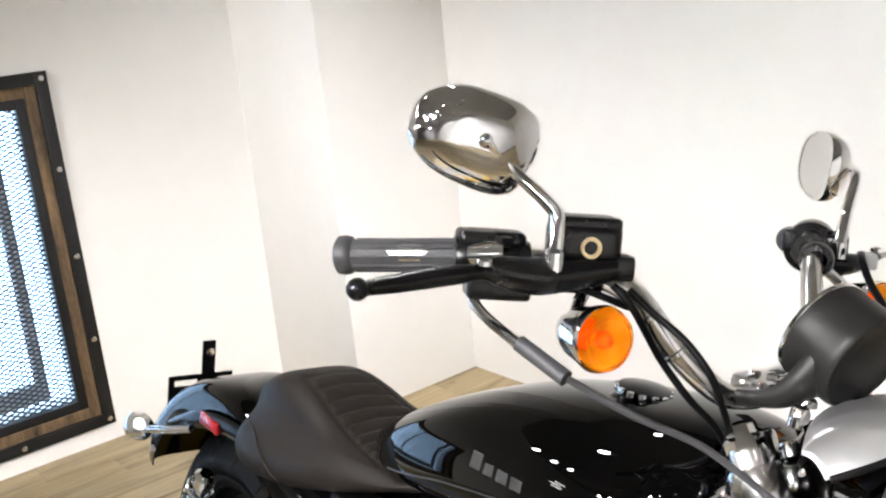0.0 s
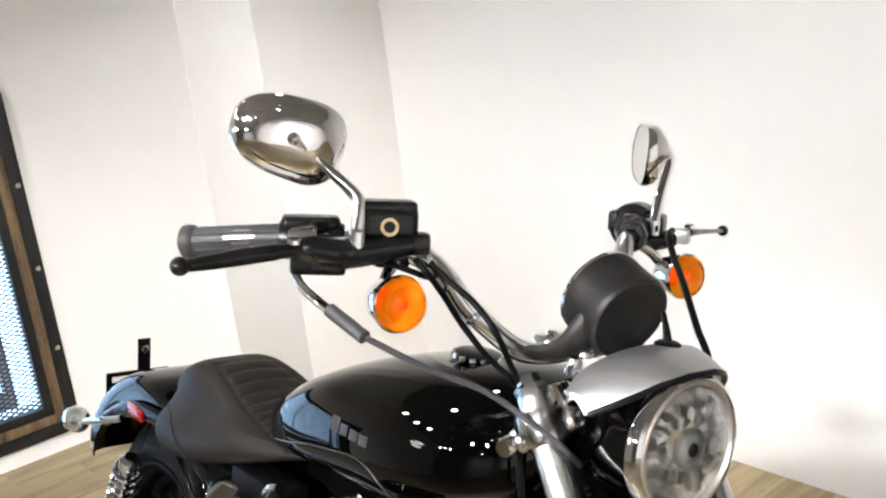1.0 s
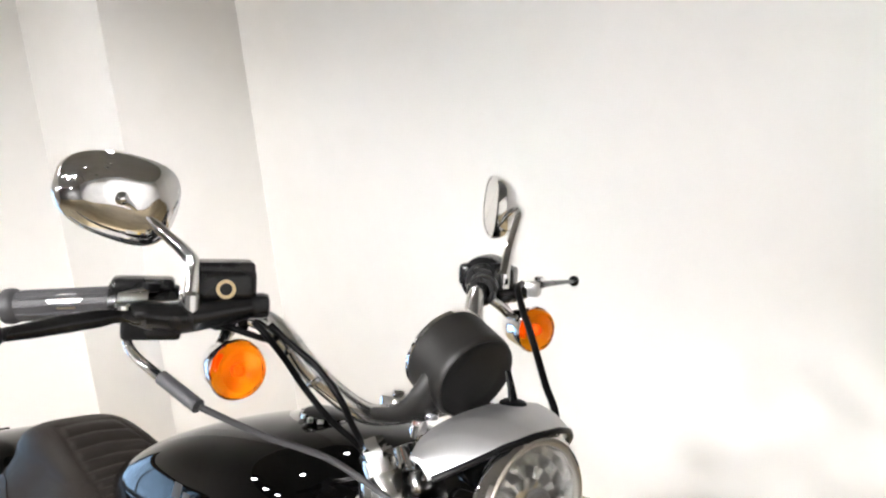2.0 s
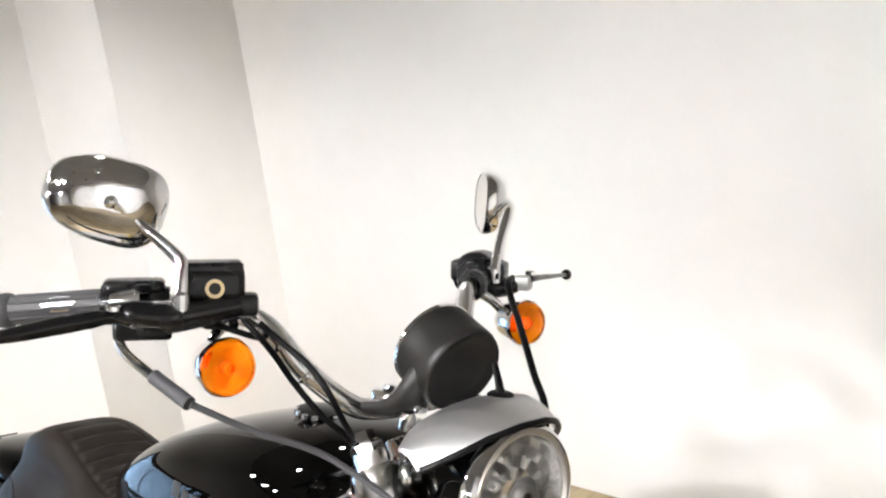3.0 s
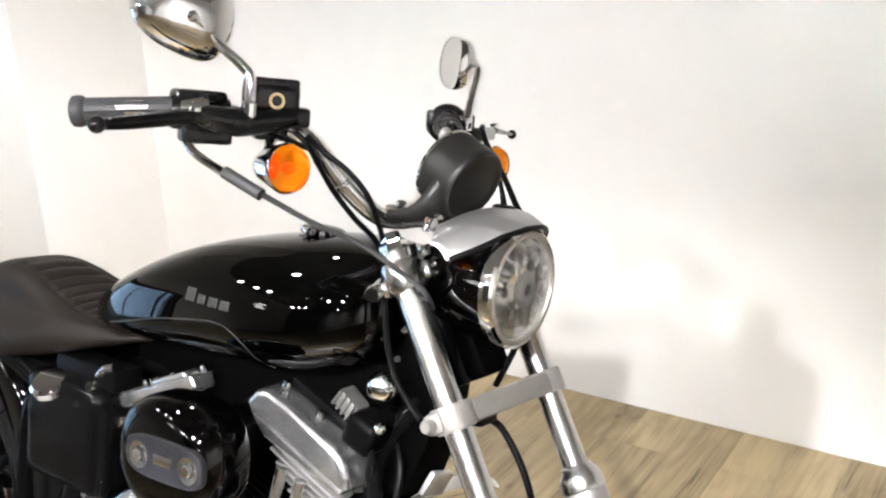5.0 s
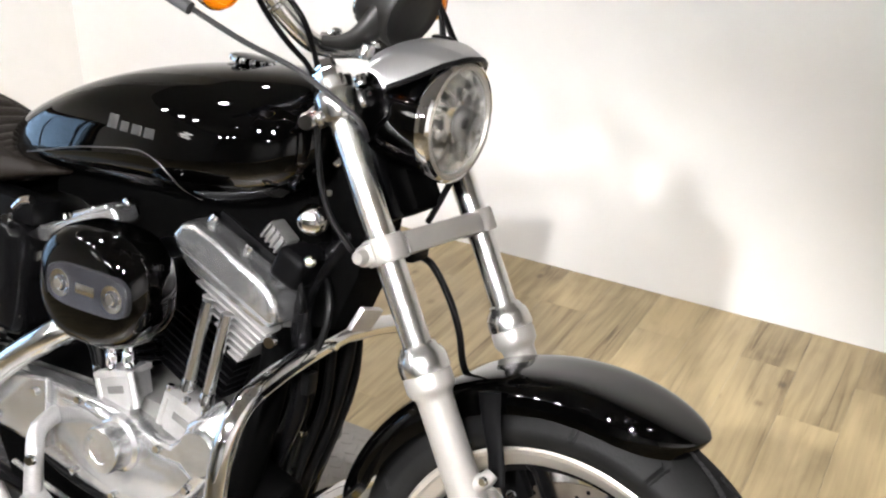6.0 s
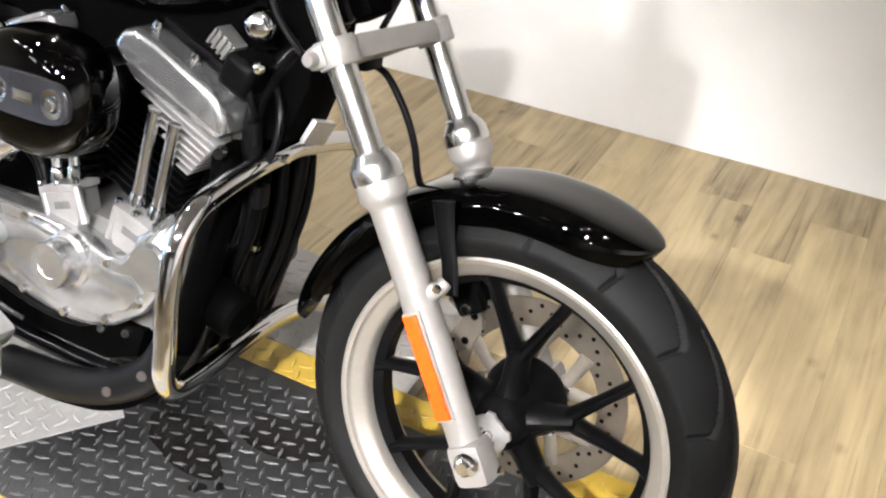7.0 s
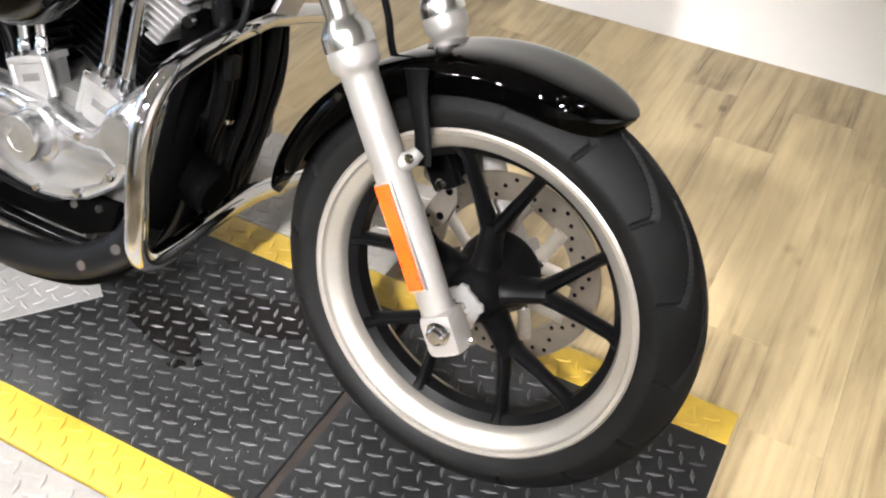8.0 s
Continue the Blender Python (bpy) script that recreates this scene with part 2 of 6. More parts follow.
    bp = nt.nodes.new("ShaderNodeBump")
    bp.inputs["Strength"].default_value, bp.inputs["Distance"].default_value = 0.25, 0.001
    nt.links.new(fine, bp.inputs["Height"])
    nt.links.new(bp.outputs["Normal"], b.inputs["Normal"])
    return m


M["wood"] = wood_material()


# ---- mesh tools ----
def curve(points, steps=8):
    """A smooth line through the points (Catmull-Rom)."""
    p = [Vector(q) for q in points]
    if len(p) < 3:
        return p
    out = []
    for i in range(len(p) - 1):
        a, b, c, d = p[max(i - 1, 0)], p[i], p[i + 1], p[min(i + 2, len(p) - 1)]
        for k in range(steps):
            u = k / steps
            out.append(0.5 * (2 * b + (c - a) * u + (2 * a - 5 * b + 4 * c - d) * u * u + (3 * b - 3 * c + d - a) * u ** 3))
    return out + [p[-1]]


def tube(bm, points, r, seg=14, smooth=True, steps=8, flat=1.0, up=None):
    """A rod of radius r (a number, or one for each point) along a line."""
    line = curve(points, steps) if smooth else [Vector(q) for q in points]
    rs = [r] * len(points) if not isinstance(r, (list, tuple)) else list(r)
    rings, side = [], None
    for i, q in enumerate(line):
        d = (line[min(i + 1, len(line) - 1)] - line[max(i - 1, 0)]).normalized()
        if side is None:
            ref = Vector(up) if up else (Vector((0, 0, 1)) if abs(d.z) < 0.9 else Vector((1, 0, 0)))
            side = d.cross(ref).normalized()
        side = (side - d * side.dot(d)).normalized()
        top = side.cross(d)
        u = i / max(1, len(line) - 1) * (len(rs) - 1)
        k = min(int(u), len(rs) - 2) if len(rs) > 1 else 0
        rad = rs[k] + (rs[k + 1] - rs[k]) * (u - k) if len(rs) > 1 else rs[0]
        rings.append([bm.verts.new(q + rad * (math.cos(a) * side + flat * math.sin(a) * top)) for a in (2 * math.pi * j / seg for j in range(seg))])
    for a, b in zip(rings, rings[1:]):
        for j in range(seg):
            bm.faces.new((a[j], a[(j + 1) % seg], b[(j + 1) % seg], b[j]))
    bm.faces.new(rings[0][::-1])
    bm.faces.new(rings[-1])
    return bm


def lathe(bm, profile, origin, axis, seg=48, start=None, closed=False):
    """Turns (radius, height) pairs round an axis."""
    z = Vector(axis).normalized()
    x = Vector(start) if start else z.orthogonal()
    x = (x - z * x.dot(z)).normalized()
    y = z.cross(x)
    o = Vector(origin)
    rings = []
    for r, h in profile:
        if r < 1e-6:
            rings.append([bm.verts.new(o + z * h)])
        else:
            rings.append([bm.verts.new(o + z * h + r * (math.cos(a) * x + math.sin(a) * y)) for a in (2 * math.pi * j / seg for j in range(seg))])
    pairs = list(zip(rings, rings[1:])) + ([(rings[-1], rings[0])] if closed else [])
    for a, b in pairs:
        for j in range(seg):
            k = (j + 1) % seg
            f = (a[j % len(a)], a[k % len(a)], b[k % len(b)], b[j % len(b)])
            f = tuple(dict.fromkeys(f))
            if len(f) > 2:
                bm.faces.new(f)
    return bm


def merge(bm, other, m=None):
    if m is not None:
        bmesh.ops.transform(other, matrix=m, verts=other.verts)
    me = bpy.data.meshes.new("tmp")
    other.to_mesh(me)
    other.free()
    bm.from_mesh(me)
    bpy.data.meshes.remove(me)
    return bm


def box(bm, centre, size, bevel=0.0, m=None, seg=2):
    b = bmesh.new()
    bmesh.ops.create_cube(b, size=1)
    bmesh.ops.scale(b, vec=size, verts=b.verts)
    if bevel:
        bmesh.ops.bevel(b, geom=b.edges[:], offset=bevel, segments=seg, affect="EDGES", profile=0.6)
    mm = Matrix.Translation(centre)
    return merge(bm, b, mm @ m if m is not None else mm)


def prism(bm, outline, y0, y1, bevel=0.0, m=None, seg=2):
    """An (x, z) outline drawn out from y0 to y1, with rounded rims."""
    b = bmesh.new()
    lo = [b.verts.new((x, y0, z)) for x, z in outline]
    hi = [b.verts.new((x, y1, z)) for x, z in outline]
    n = len(outline)
    b.faces.new(lo)
    b.faces.new(hi[::-1])
    for i in range(n):
        b.faces.new((lo[i], hi[i], hi[(i + 1) % n], lo[(i + 1) % n]))
    bmesh.ops.recalc_face_normals(b, faces=b.faces)
    if bevel:
        rim = [e for e in b.edges if abs(e.verts[0].co.y - e.verts[1].co.y) < 1e-6]
        bmesh.ops.bevel(b, geom=rim, offset=bevel, segments=seg, affect="EDGES", profile=0.6)
    return merge(bm, b, m)


def loft(bm, sections, caps=True):
    rings = [[bm.verts.new(p) for p in s] for s in sections]
    n = len(rings[0])
    for a, b in zip(rings, rings[1:]):
        for j in range(n):
            bm.faces.new((a[j], a[(j + 1) % n], b[(j + 1) % n], b[j]))
    if caps:
        bm.faces.new(rings[0][::-1])
        bm.faces.new(rings[-1])
    return bm


def ball(bm, centre, radii, m=None, u=24, v=16):
    b = bmesh.new()
    bmesh.ops.create_uvsphere(b, u_segments=u, v_segments=v, radius=1)
    bmesh.ops.scale(b, vec=radii if isinstance(radii, (tuple, list)) else (radii,) * 3, verts=b.verts)
    mm = Matrix.Translation(centre)
    return merge(bm, b, mm @ m if m is not None else mm)


def bolt(bm, centre, axis, r=0.008, h=0.006):
    return lathe(bm, [(r, 0), (r, h * 0.7), (r * 0.8, h), (0, h)], centre, axis, 12)


def finish(bm, name, material, sharp=38):
    bmesh.ops.recalc_face_normals(bm, faces=bm.faces)
    for f in bm.faces:
        f.smooth = True
    for e in bm.edges:
        if len(e.link_faces) == 2 and e.calc_face_angle(0) > radians(sharp):
            e.smooth = False
    me = bpy.data.meshes.new(name)
    bm.to_mesh(me)
    bm.free()
    me.materials.append(material)
    return me


def part(name, bm, material, parent, label="", sharp=38):
    ob = new(name, finish(bm, name, M[material] if isinstance(material, str) else material, sharp))
    ob.parent = parent
    return tagged(ob, label) if label else ob


def top(name, bm, material, label, category, kind="", group="", sharp=38):
    return tagged(new(name, finish(bm, name, M[material], sharp)), label, category, group, kind)


B = bmesh.new
lamps()

# ---- room ----
WEST, NORTH, EAST, SOUTH, PIER_X, PIER_Y = -3.42, 2.014, 4.6, -5.4, -2.832, 1.447
OPEN = (-1.2, 0.646, 0.005, 1.168)      # the screened window: y from, to; z from, to


def wall(name, parts_, label, material="wall"):
    bm = B()
    for c, s in parts_:
        box(bm, c, s)
    return top(name, bm, material, label, "wall", "structure")


def span(x0, x1, y0, y1, z0, z1):
    return ((x0 + x1) / 2, (y0 + y1) / 2, (z0 + z1) / 2), (x1 - x0, y1 - y0, z1 - z0)


def room():
    y0, y1, z0, z1 = OPEN
    wall("wall_north", [span(PIER_X, EAST, NORTH, NORTH + 0.12, FLOOR, CEIL)], "smooth white painted showroom wall")
    wall("wall_pier", [span(WEST, PIER_X, PIER_Y, NORTH + 0.12, FLOOR, CEIL)], "white painted boxed-out wall pier in the corner")
    wall("wall_west", [span(WEST - 0.22, WEST, SOUTH, y0, FLOOR, CEIL), span(WEST - 0.22, WEST, y1, PIER_Y, FLOOR, CEIL),
                       span(WEST - 0.22, WEST, y0, y1, FLOOR, z0), span(WEST - 0.22, WEST, y0, y1, z1, CEIL)], "white painted wall with a screened window opening")
    # walls out of view, added to give paint and chrome something to reflect
    wall("wall_south", [span(WEST - 0.22, EAST, SOUTH - 0.12, SOUTH, FLOOR, CEIL)], "plain grey wall closing the unseen side of the room", "far_wall")
    wall("wall_east", [span(EAST, EAST + 0.12, SOUTH - 0.12, NORTH + 0.12, FLOOR, CEIL)], "plain pale wall closing the unseen end of the room", "east_wall")
    bm = B()
    c, s = span(WEST - 0.3, EAST + 0.15, SOUTH - 0.15, NORTH + 0.15, CEIL, CEIL + 0.1)
    box(bm, c, s)
    top("ceiling", bm, "ceiling", "plain grey ceiling closing the room, out of view", "ceiling", "structure")
    # daylight beyond the screen
    bm = B()
    c, s = span(WEST - 0.66, WEST - 0.62, -2.6, 1.2, -0.3, 1.7)
    box(bm, c, s)
    top("backdrop", bm, "daylight", "bright daylight behind the screened window", "backdrop", "structure")


def screened_window():
    y0, y1, z0, z1 = OPEN
    w = 0.072
    win = tagged(new("window_1"), "black steel framed window behind expanded metal mesh", "window", kind="structure")

    def border(inner, outer, x0, x1):
        return [span(x0, x1, a, b, c, d) for a, b, c, d in ((y1 + inner, y1 + outer, z0 - outer, z1 + outer), (y0 - outer, y0 - inner, z0 - outer, z1 + outer), (y0 - inner, y1 + inner, z1 + inner, z1 + outer), (y0 - inner, y1 + inner, z0 - outer, z0 - inner))]
    bm = B()
    for c, s in border(0.029, w, WEST + 0.001, WEST + 0.024):
        box(bm, c, s, 0.002)
    part("window_frame", bm, "window_frame", win, "black steel flat-bar frame")
    for i in range(5):
        z = z0 - 0.05 + (z1 - z0 + 0.10) * i / 4
        for y in (y1 + 0.05, y0 - 0.05):
            part("screw", bolt(B(), (WEST + 0.024, y, z), (1, 0, 0), 0.010, 0.006), "dull_chrome", win)
    for i in range(1, 7):
        y = y0 + (y1 - y0) * i / 7
        for z in (z0 - 0.05, z1 + 0.05):
            part("screw", bolt(B(), (WEST + 0.024, y, z), (1, 0, 0), 0.010, 0.006), "dull_chrome", win)
    # weathered battens inside the frame, and dark angle iron that holds the mesh
    for c, s in border(-0.010, 0.0285, WEST - 0.03, WEST + 0.012):
        part("batten", box(B(), c, s, 0.004), "window_wood", win, "weathered brown wooden batten")
    bm = B()
    for c, s in border(-0.044, -0.0105, WEST - 0.03, WEST + 0.006):
        box(bm, c, s, 0.001)
    part("mesh_angle", bm, "window_frame", win, "dark steel angle round the mesh")
    # expanded metal: crossing zigzag strands
    bm = B()
    pitch_y, pitch_z, t = 0.038, 0.0178, 0.0030
    ya, yb, za, zb = y0 + 0.04, y1 - 0.04, z0 + 0.04, z1 - 0.04
    xs = WEST - 0.012
    slope = pitch_z / pitch_y
    rise = (yb - ya) * slope
    n = int((zb - za + rise) / pitch_z) + 1
    for sign in (1, -1):
        for i in range(n):
            # strand z = c + sign * slope * (y - ya), clipped to the opening
            c = (za - rise + i * pitch_z) if sign > 0 else (za + i * pitch_z)
            lo, hi = (za - c) / (sign * slope), (zb - c) / (sign * slope)
            a, b = max(0, min(lo, hi)), min(yb - ya, max(lo, hi))
            if b - a < 0.005:
                continue
            p, q = (ya + a, c + sign * slope * a), (ya + b, c + sign * slope * b)
            v = [bm.verts.new((xs + dx, y, z + dz)) for y, z in (p, q) for dx, dz in ((0.002, -t), (0.002, t), (-0.002, t), (-0.002, -t))]
            for j in range(4):
                k = (j + 1) % 4
                bm.faces.new((v[j], v[k], v[4 + k], v[4 + j]))
    tagged(part("wire_mesh", bm, "wire", win, "expanded metal mesh"), kind="stuff")
    # grey sash deeper in the opening
    bm = B()
    for a, b, c, d in ((y1 - 0.13, y1 - 0.09, z0 + 0.028, z1 - 0.028), (y0 + 0.09, y0 + 0.13, z0 + 0.028, z1 - 0.028), (y0 + 0.13, y1 - 0.13, z0 + 0.03, z0 + 0.10)):
        cc, ss = span(WEST - 0.19, WEST - 0.15, a, b, c, d)
        box(bm, cc, ss, 0.004)
    part("sash", bm, "sash", win, "grey window sash")
    part("mullion", box(B(), *span(WEST - 0.19, WEST - 0.15, -0.32, -0.27, z0 + 0.10, z1 - 0.028), 0.004), "sash", win, "grey window mullion")


def fixtures():
    for (x, y), aim, k, wide in SPOTS:
        ob = tagged(new("track_spotlight"), "black ceiling track spotlight out of view, switched on", "spotlight", "ceiling track spotlights")
        ob.matrix_world = look((x, y, CEIL - 0.22), aim)
        can = part("can", lathe(B(), [(0.058, -0.012), (0.066, -0.012), (0.066, 0.12), (0.05, 0.14), (0.0, 0.14), (0.0, 0.13), (0.048, 0.13), (0.058, 0.118)], (0, 0, 0), (0, 0, 1), 32), "window_frame", ob)
        part("lamp_lens", lathe(B(), [(0.0105, 0.003), (0.009, 0.0), (0, -0.002), (0, 0.004)], (0, 0, 0.012), (0, 0, 1), 24), "lamp_glow", ob, "glowing lamp lens")
        up = ob.matrix_world.inverted() @ Vector((x, y, CEIL))
        part("stem", tube(B(), [(0, 0, 0.12), tuple(up)], 0.012, 10, smooth=False), "window_frame", ob)
    for y, z in TUBES:
        ob = tagged(new("tube_light_fixture"), "short white wall-mounted tube light fixture", "wall light", "tube lights")
        ob.location = (WEST + 0.002, y, z)
        part("housing", box(B(), (0.036, 0, 0), (0.07, 0.56, 0.07), 0.01), "lamp_shell", ob)


# ---- motorcycle lift ----
def lift():
    ob = tagged(new("motorcycle_lift"), "lowered black diamond-plate motorcycle lift with yellow edges", "motorcycle lift")
    x0, x1, seam = -2.3, 0.375, -0.205
    yn0, yn1, yf0, yf1 = -0.105, -0.02, 0.448, 0.522
    th = 0.035
    deck = part("deck", box(B(), *span(x0, seam - 0.009, yn1, yf0, -th, 0), 0.001), "deck", ob, "worn black diamond-plate deck")
    front = part("front_plate", box(B(), *span(seam + 0.009, x1, yn1, yf0, -th, -0.0005), 0.001), "deck", ob, "black diamond-plate front section")
    near = part("edge_stripe", box(B(), *span(x0, x1, yn0, yn1 - 0.0006, -th, 0.0004), 0.001), "yellow", ob, "yellow painted deck edge")
    far = part("edge_stripe", box(B(), *span(x0, x1, yf0 + 0.0006, yf1, -th, 0.0004), 0.001), "yellow", ob, "yellow painted deck edge")
    part("seam_strip", box(B(), *span(seam - 0.009, seam + 0.009, yn1, yf0, -th, -0.008)), "rust", ob, "rusty seam between the deck plates")
    wing_f = part("side_wing", box(B(), *span(x0, -0.30, yf1 + 0.004, 0.815, -th, -0.002), 0.001), "wing_plate", ob, "grey diamond-plate side extension")
    wing_n = part("side_wing", box(B(), *span(x0, 0.30, -0.42, yn0 - 0.004, -th, -0.002), 0.001), "wing_plate", ob, "grey diamond-plate side extension")
    part("base_frame", box(B(), *span(x0 + 0.05, x1 - 0.05, 0.0, 0.42, FLOOR, -th - 0.001), 0.004), "black_satin", ob, "black steel base frame")
    part("base_skirt", box(B(), *span(x0 + 0.02, x1 - 0.004, yn0 + 0.01, -0.002, FLOOR, -th - 0.001), 0.002), "black_satin", ob)
    part("base_skirt", box(B(), *span(x0 + 0.02, x1 - 0.004, 0.422, yf1 - 0.01, FLOOR, -th - 0.001), 0.002), "black_satin", ob)
    for y in (-0.36, 0.76):
        for x in (-2.0, -1.2, -0.42):
            part("wing_leg", box(B(), (x, y, (FLOOR - th) / 2 - 0.001), (0.04, 0.04, -FLOOR - th - 0.001), 0.003), "black_satin", ob)

    # loose bright plate lying askew on the deck
    plate = tagged(new("diamond_plate_offcut"), "loose bare aluminium diamond plate on the lift deck", "metal plate")
    plate.matrix_world = pose(-0.70, 0.213, 0.0005, 0, 0, 52)
    part("sheet", box(B(), (-0.26, 0.15, 0.002), (0.52, 0.30, 0.004), 0.001), "alu_plate", plate)

    def treads(x0, x1, y0, y1, z, material, parent):
        """Raised lozenges, crossing by turns."""
        bm = B()
        pitch = 0.0262
        L, w, h = 0.0148, 0.0038, 0.0022
        nx, ny = int((x1 - x0) / pitch), int((y1 - y0) / pitch)
        for i in range(nx):
            for j in range(ny):
                cx, cy = x0 + (i + 0.5) * pitch, y0 + (j + 0.5) * pitch
                a = radians(18 if (i + j) % 2 else 108)
                d, s = Vector((math.cos(a), math.sin(a), 0)), Vector((-math.sin(a), math.cos(a), 0))
                c = Vector((cx, cy, z))
                base = [bm.verts.new(c + d * L), bm.verts.new(c + s * w), bm.verts.new(c - d * L), bm.verts.new(c - s * w)]
                up = Vector((0, 0, h))
                crown = [bm.verts.new(c + up + d * L * 0.72), bm.verts.new(c + up + s * w * 0.5), bm.verts.new(c + up - d * L * 0.72), bm.verts.new(c + up - s * w * 0.5)]
                bm.faces.new(crown)
                for k in range(4):
                    bm.faces.new((base[k], base[(k + 1) % 4], crown[(k + 1) % 4], crown[k]))
        return tagged(part("tread_pattern", bm, material, parent, "raised tread lozenges"), kind="stuff")

    treads(-1.5, seam - 0.010, yn1, yf0, 0.0, "deck_tread", deck)
    treads(seam + 0.012, x1, yn1, yf0, -0.0005, "deck_tread", front)
    treads(-1.3, x1, yn0, yn1, 0.0004, "yellow", near)
    treads(-1.3, x1, yf0, yf1, 0.0004, "yellow", far)
    treads(-1.3, -0.31, yf1 + 0.004, 0.81, -0.002, "wing_plate", wing_f)
    treads(-1.3, 0.29, -0.41, yn0 - 0.006, -0.002, "wing_plate", wing_n)
    treads(-0.51, -0.01, 0.01, 0.29, 0.004, "alu_plate", plate.children[0])


# ---- motorcycle: built upright, x ahead, y to its left, then leaned on its stand ----
LEAN, HEADING, STAND_AT = 12.57, -1.85, (-0.001, 0.198, 0.0)
RAKE = radians(30)
AXLE_Z, FORK_Y, CLAMP_S = 0.316, 0.120, 0.531


def fork(s, y=0.0, ahead=0.0):
    """A place s metres up the fork from the axle."""
    return Vector((-s * math.sin(RAKE) + ahead * math.cos(RAKE), y, AXLE_Z + s * math.cos(RAKE) + ahead * math.sin(RAKE)))


FORK_UP = Vector((-math.sin(RAKE), 0, math.cos(RAKE)))


def smooth_table(rows, x):
    """Interpolates rows of (x, values...) smoothly."""
    rows = sorted(rows)
    if x <= rows[0][0]:
        return rows[0][1:]
    if x >= rows[-1][0]:
        return rows[-1][1:]
    for i in range(len(rows) - 1):
        if rows[i][0] <= x <= rows[i + 1][0]:
            a, b, c, d = rows[max(i - 1, 0)], rows[i], rows[i + 1], rows[min(i + 2, len(rows) - 1)]
            h = c[0] - b[0]
            u = (x - b[0]) / h
            out = []
            for k in range(1, len(b)):
                mb = (c[k] - a[k]) / max(c[0] - a[0], 1e-6) * h
                mc = (d[k] - b[k]) / max(d[0] - b[0], 1e-6) * h
                out.append((2 * u ** 3 - 3 * u * u + 1) * b[k] + (u ** 3 - 2 * u * u + u) * mb + (3 * u * u - 2 * u ** 3) * c[k] + (u ** 3 - u * u) * mc)
            return tuple(out)


TANK = [(-1.085, 0.03, 0.735, 0.748, 0.758), (-1.06, 0.062, 0.728, 0.755, 0.782), (-1.0, 0.10, 0.728, 0.772, 0.818), (-0.93, 0.128, 0.735, 0.79, 0.856),
        (-0.85, 0.147, 0.742, 0.805, 0.893), (-0.77, 0.158, 0.745, 0.82, 0.922), (-0.69, 0.165, 0.745, 0.83, 0.942), (-0.61, 0.168, 0.748, 0.838, 0.955),
        (-0.54, 0.164, 0.757, 0.845, 0.962), (-0.48, 0.152, 0.772, 0.855, 0.962), (-0.44, 0.13, 0.79, 0.865, 0.952), (-0.415, 0.10, 0.815, 0.872, 0.932), (-0.40, 0.06, 0.845, 0.88, 0.905)]


def tank_square(x):
    """How square the section is: fuller shoulders towards the rear."""
    k = min(1, max(0, (-0.66 - x) / 0.22))
    return 2.35 + 0.75 * k * k * (3 - 2 * k)


def tank_point(x, a):
    w, lo, mid, hi = smooth_table(TANK, x)
    c, s = math.cos(a), math.sin(a)
    n = 2 / tank_square(x)
    y = w * math.copysign(abs(c) ** n, c)
    return Vector((x, y, mid + ((hi - mid) if s > 0 else (mid - lo)) * math.copysign(abs(s) ** n, s)))


def tank_side(x, z, out=0.0):
    """A place on the tank's right flank at that height."""
    w, lo, mid, hi = smooth_table(TANK, x)
    h = (z - mid) / ((hi - mid) if z > mid else (mid - lo))
    n = tank_square(x)
    y = w * max(0.0, 1 - min(1, abs(h)) ** n) ** (1 / n)
    return Vector((x, -y - out, z))


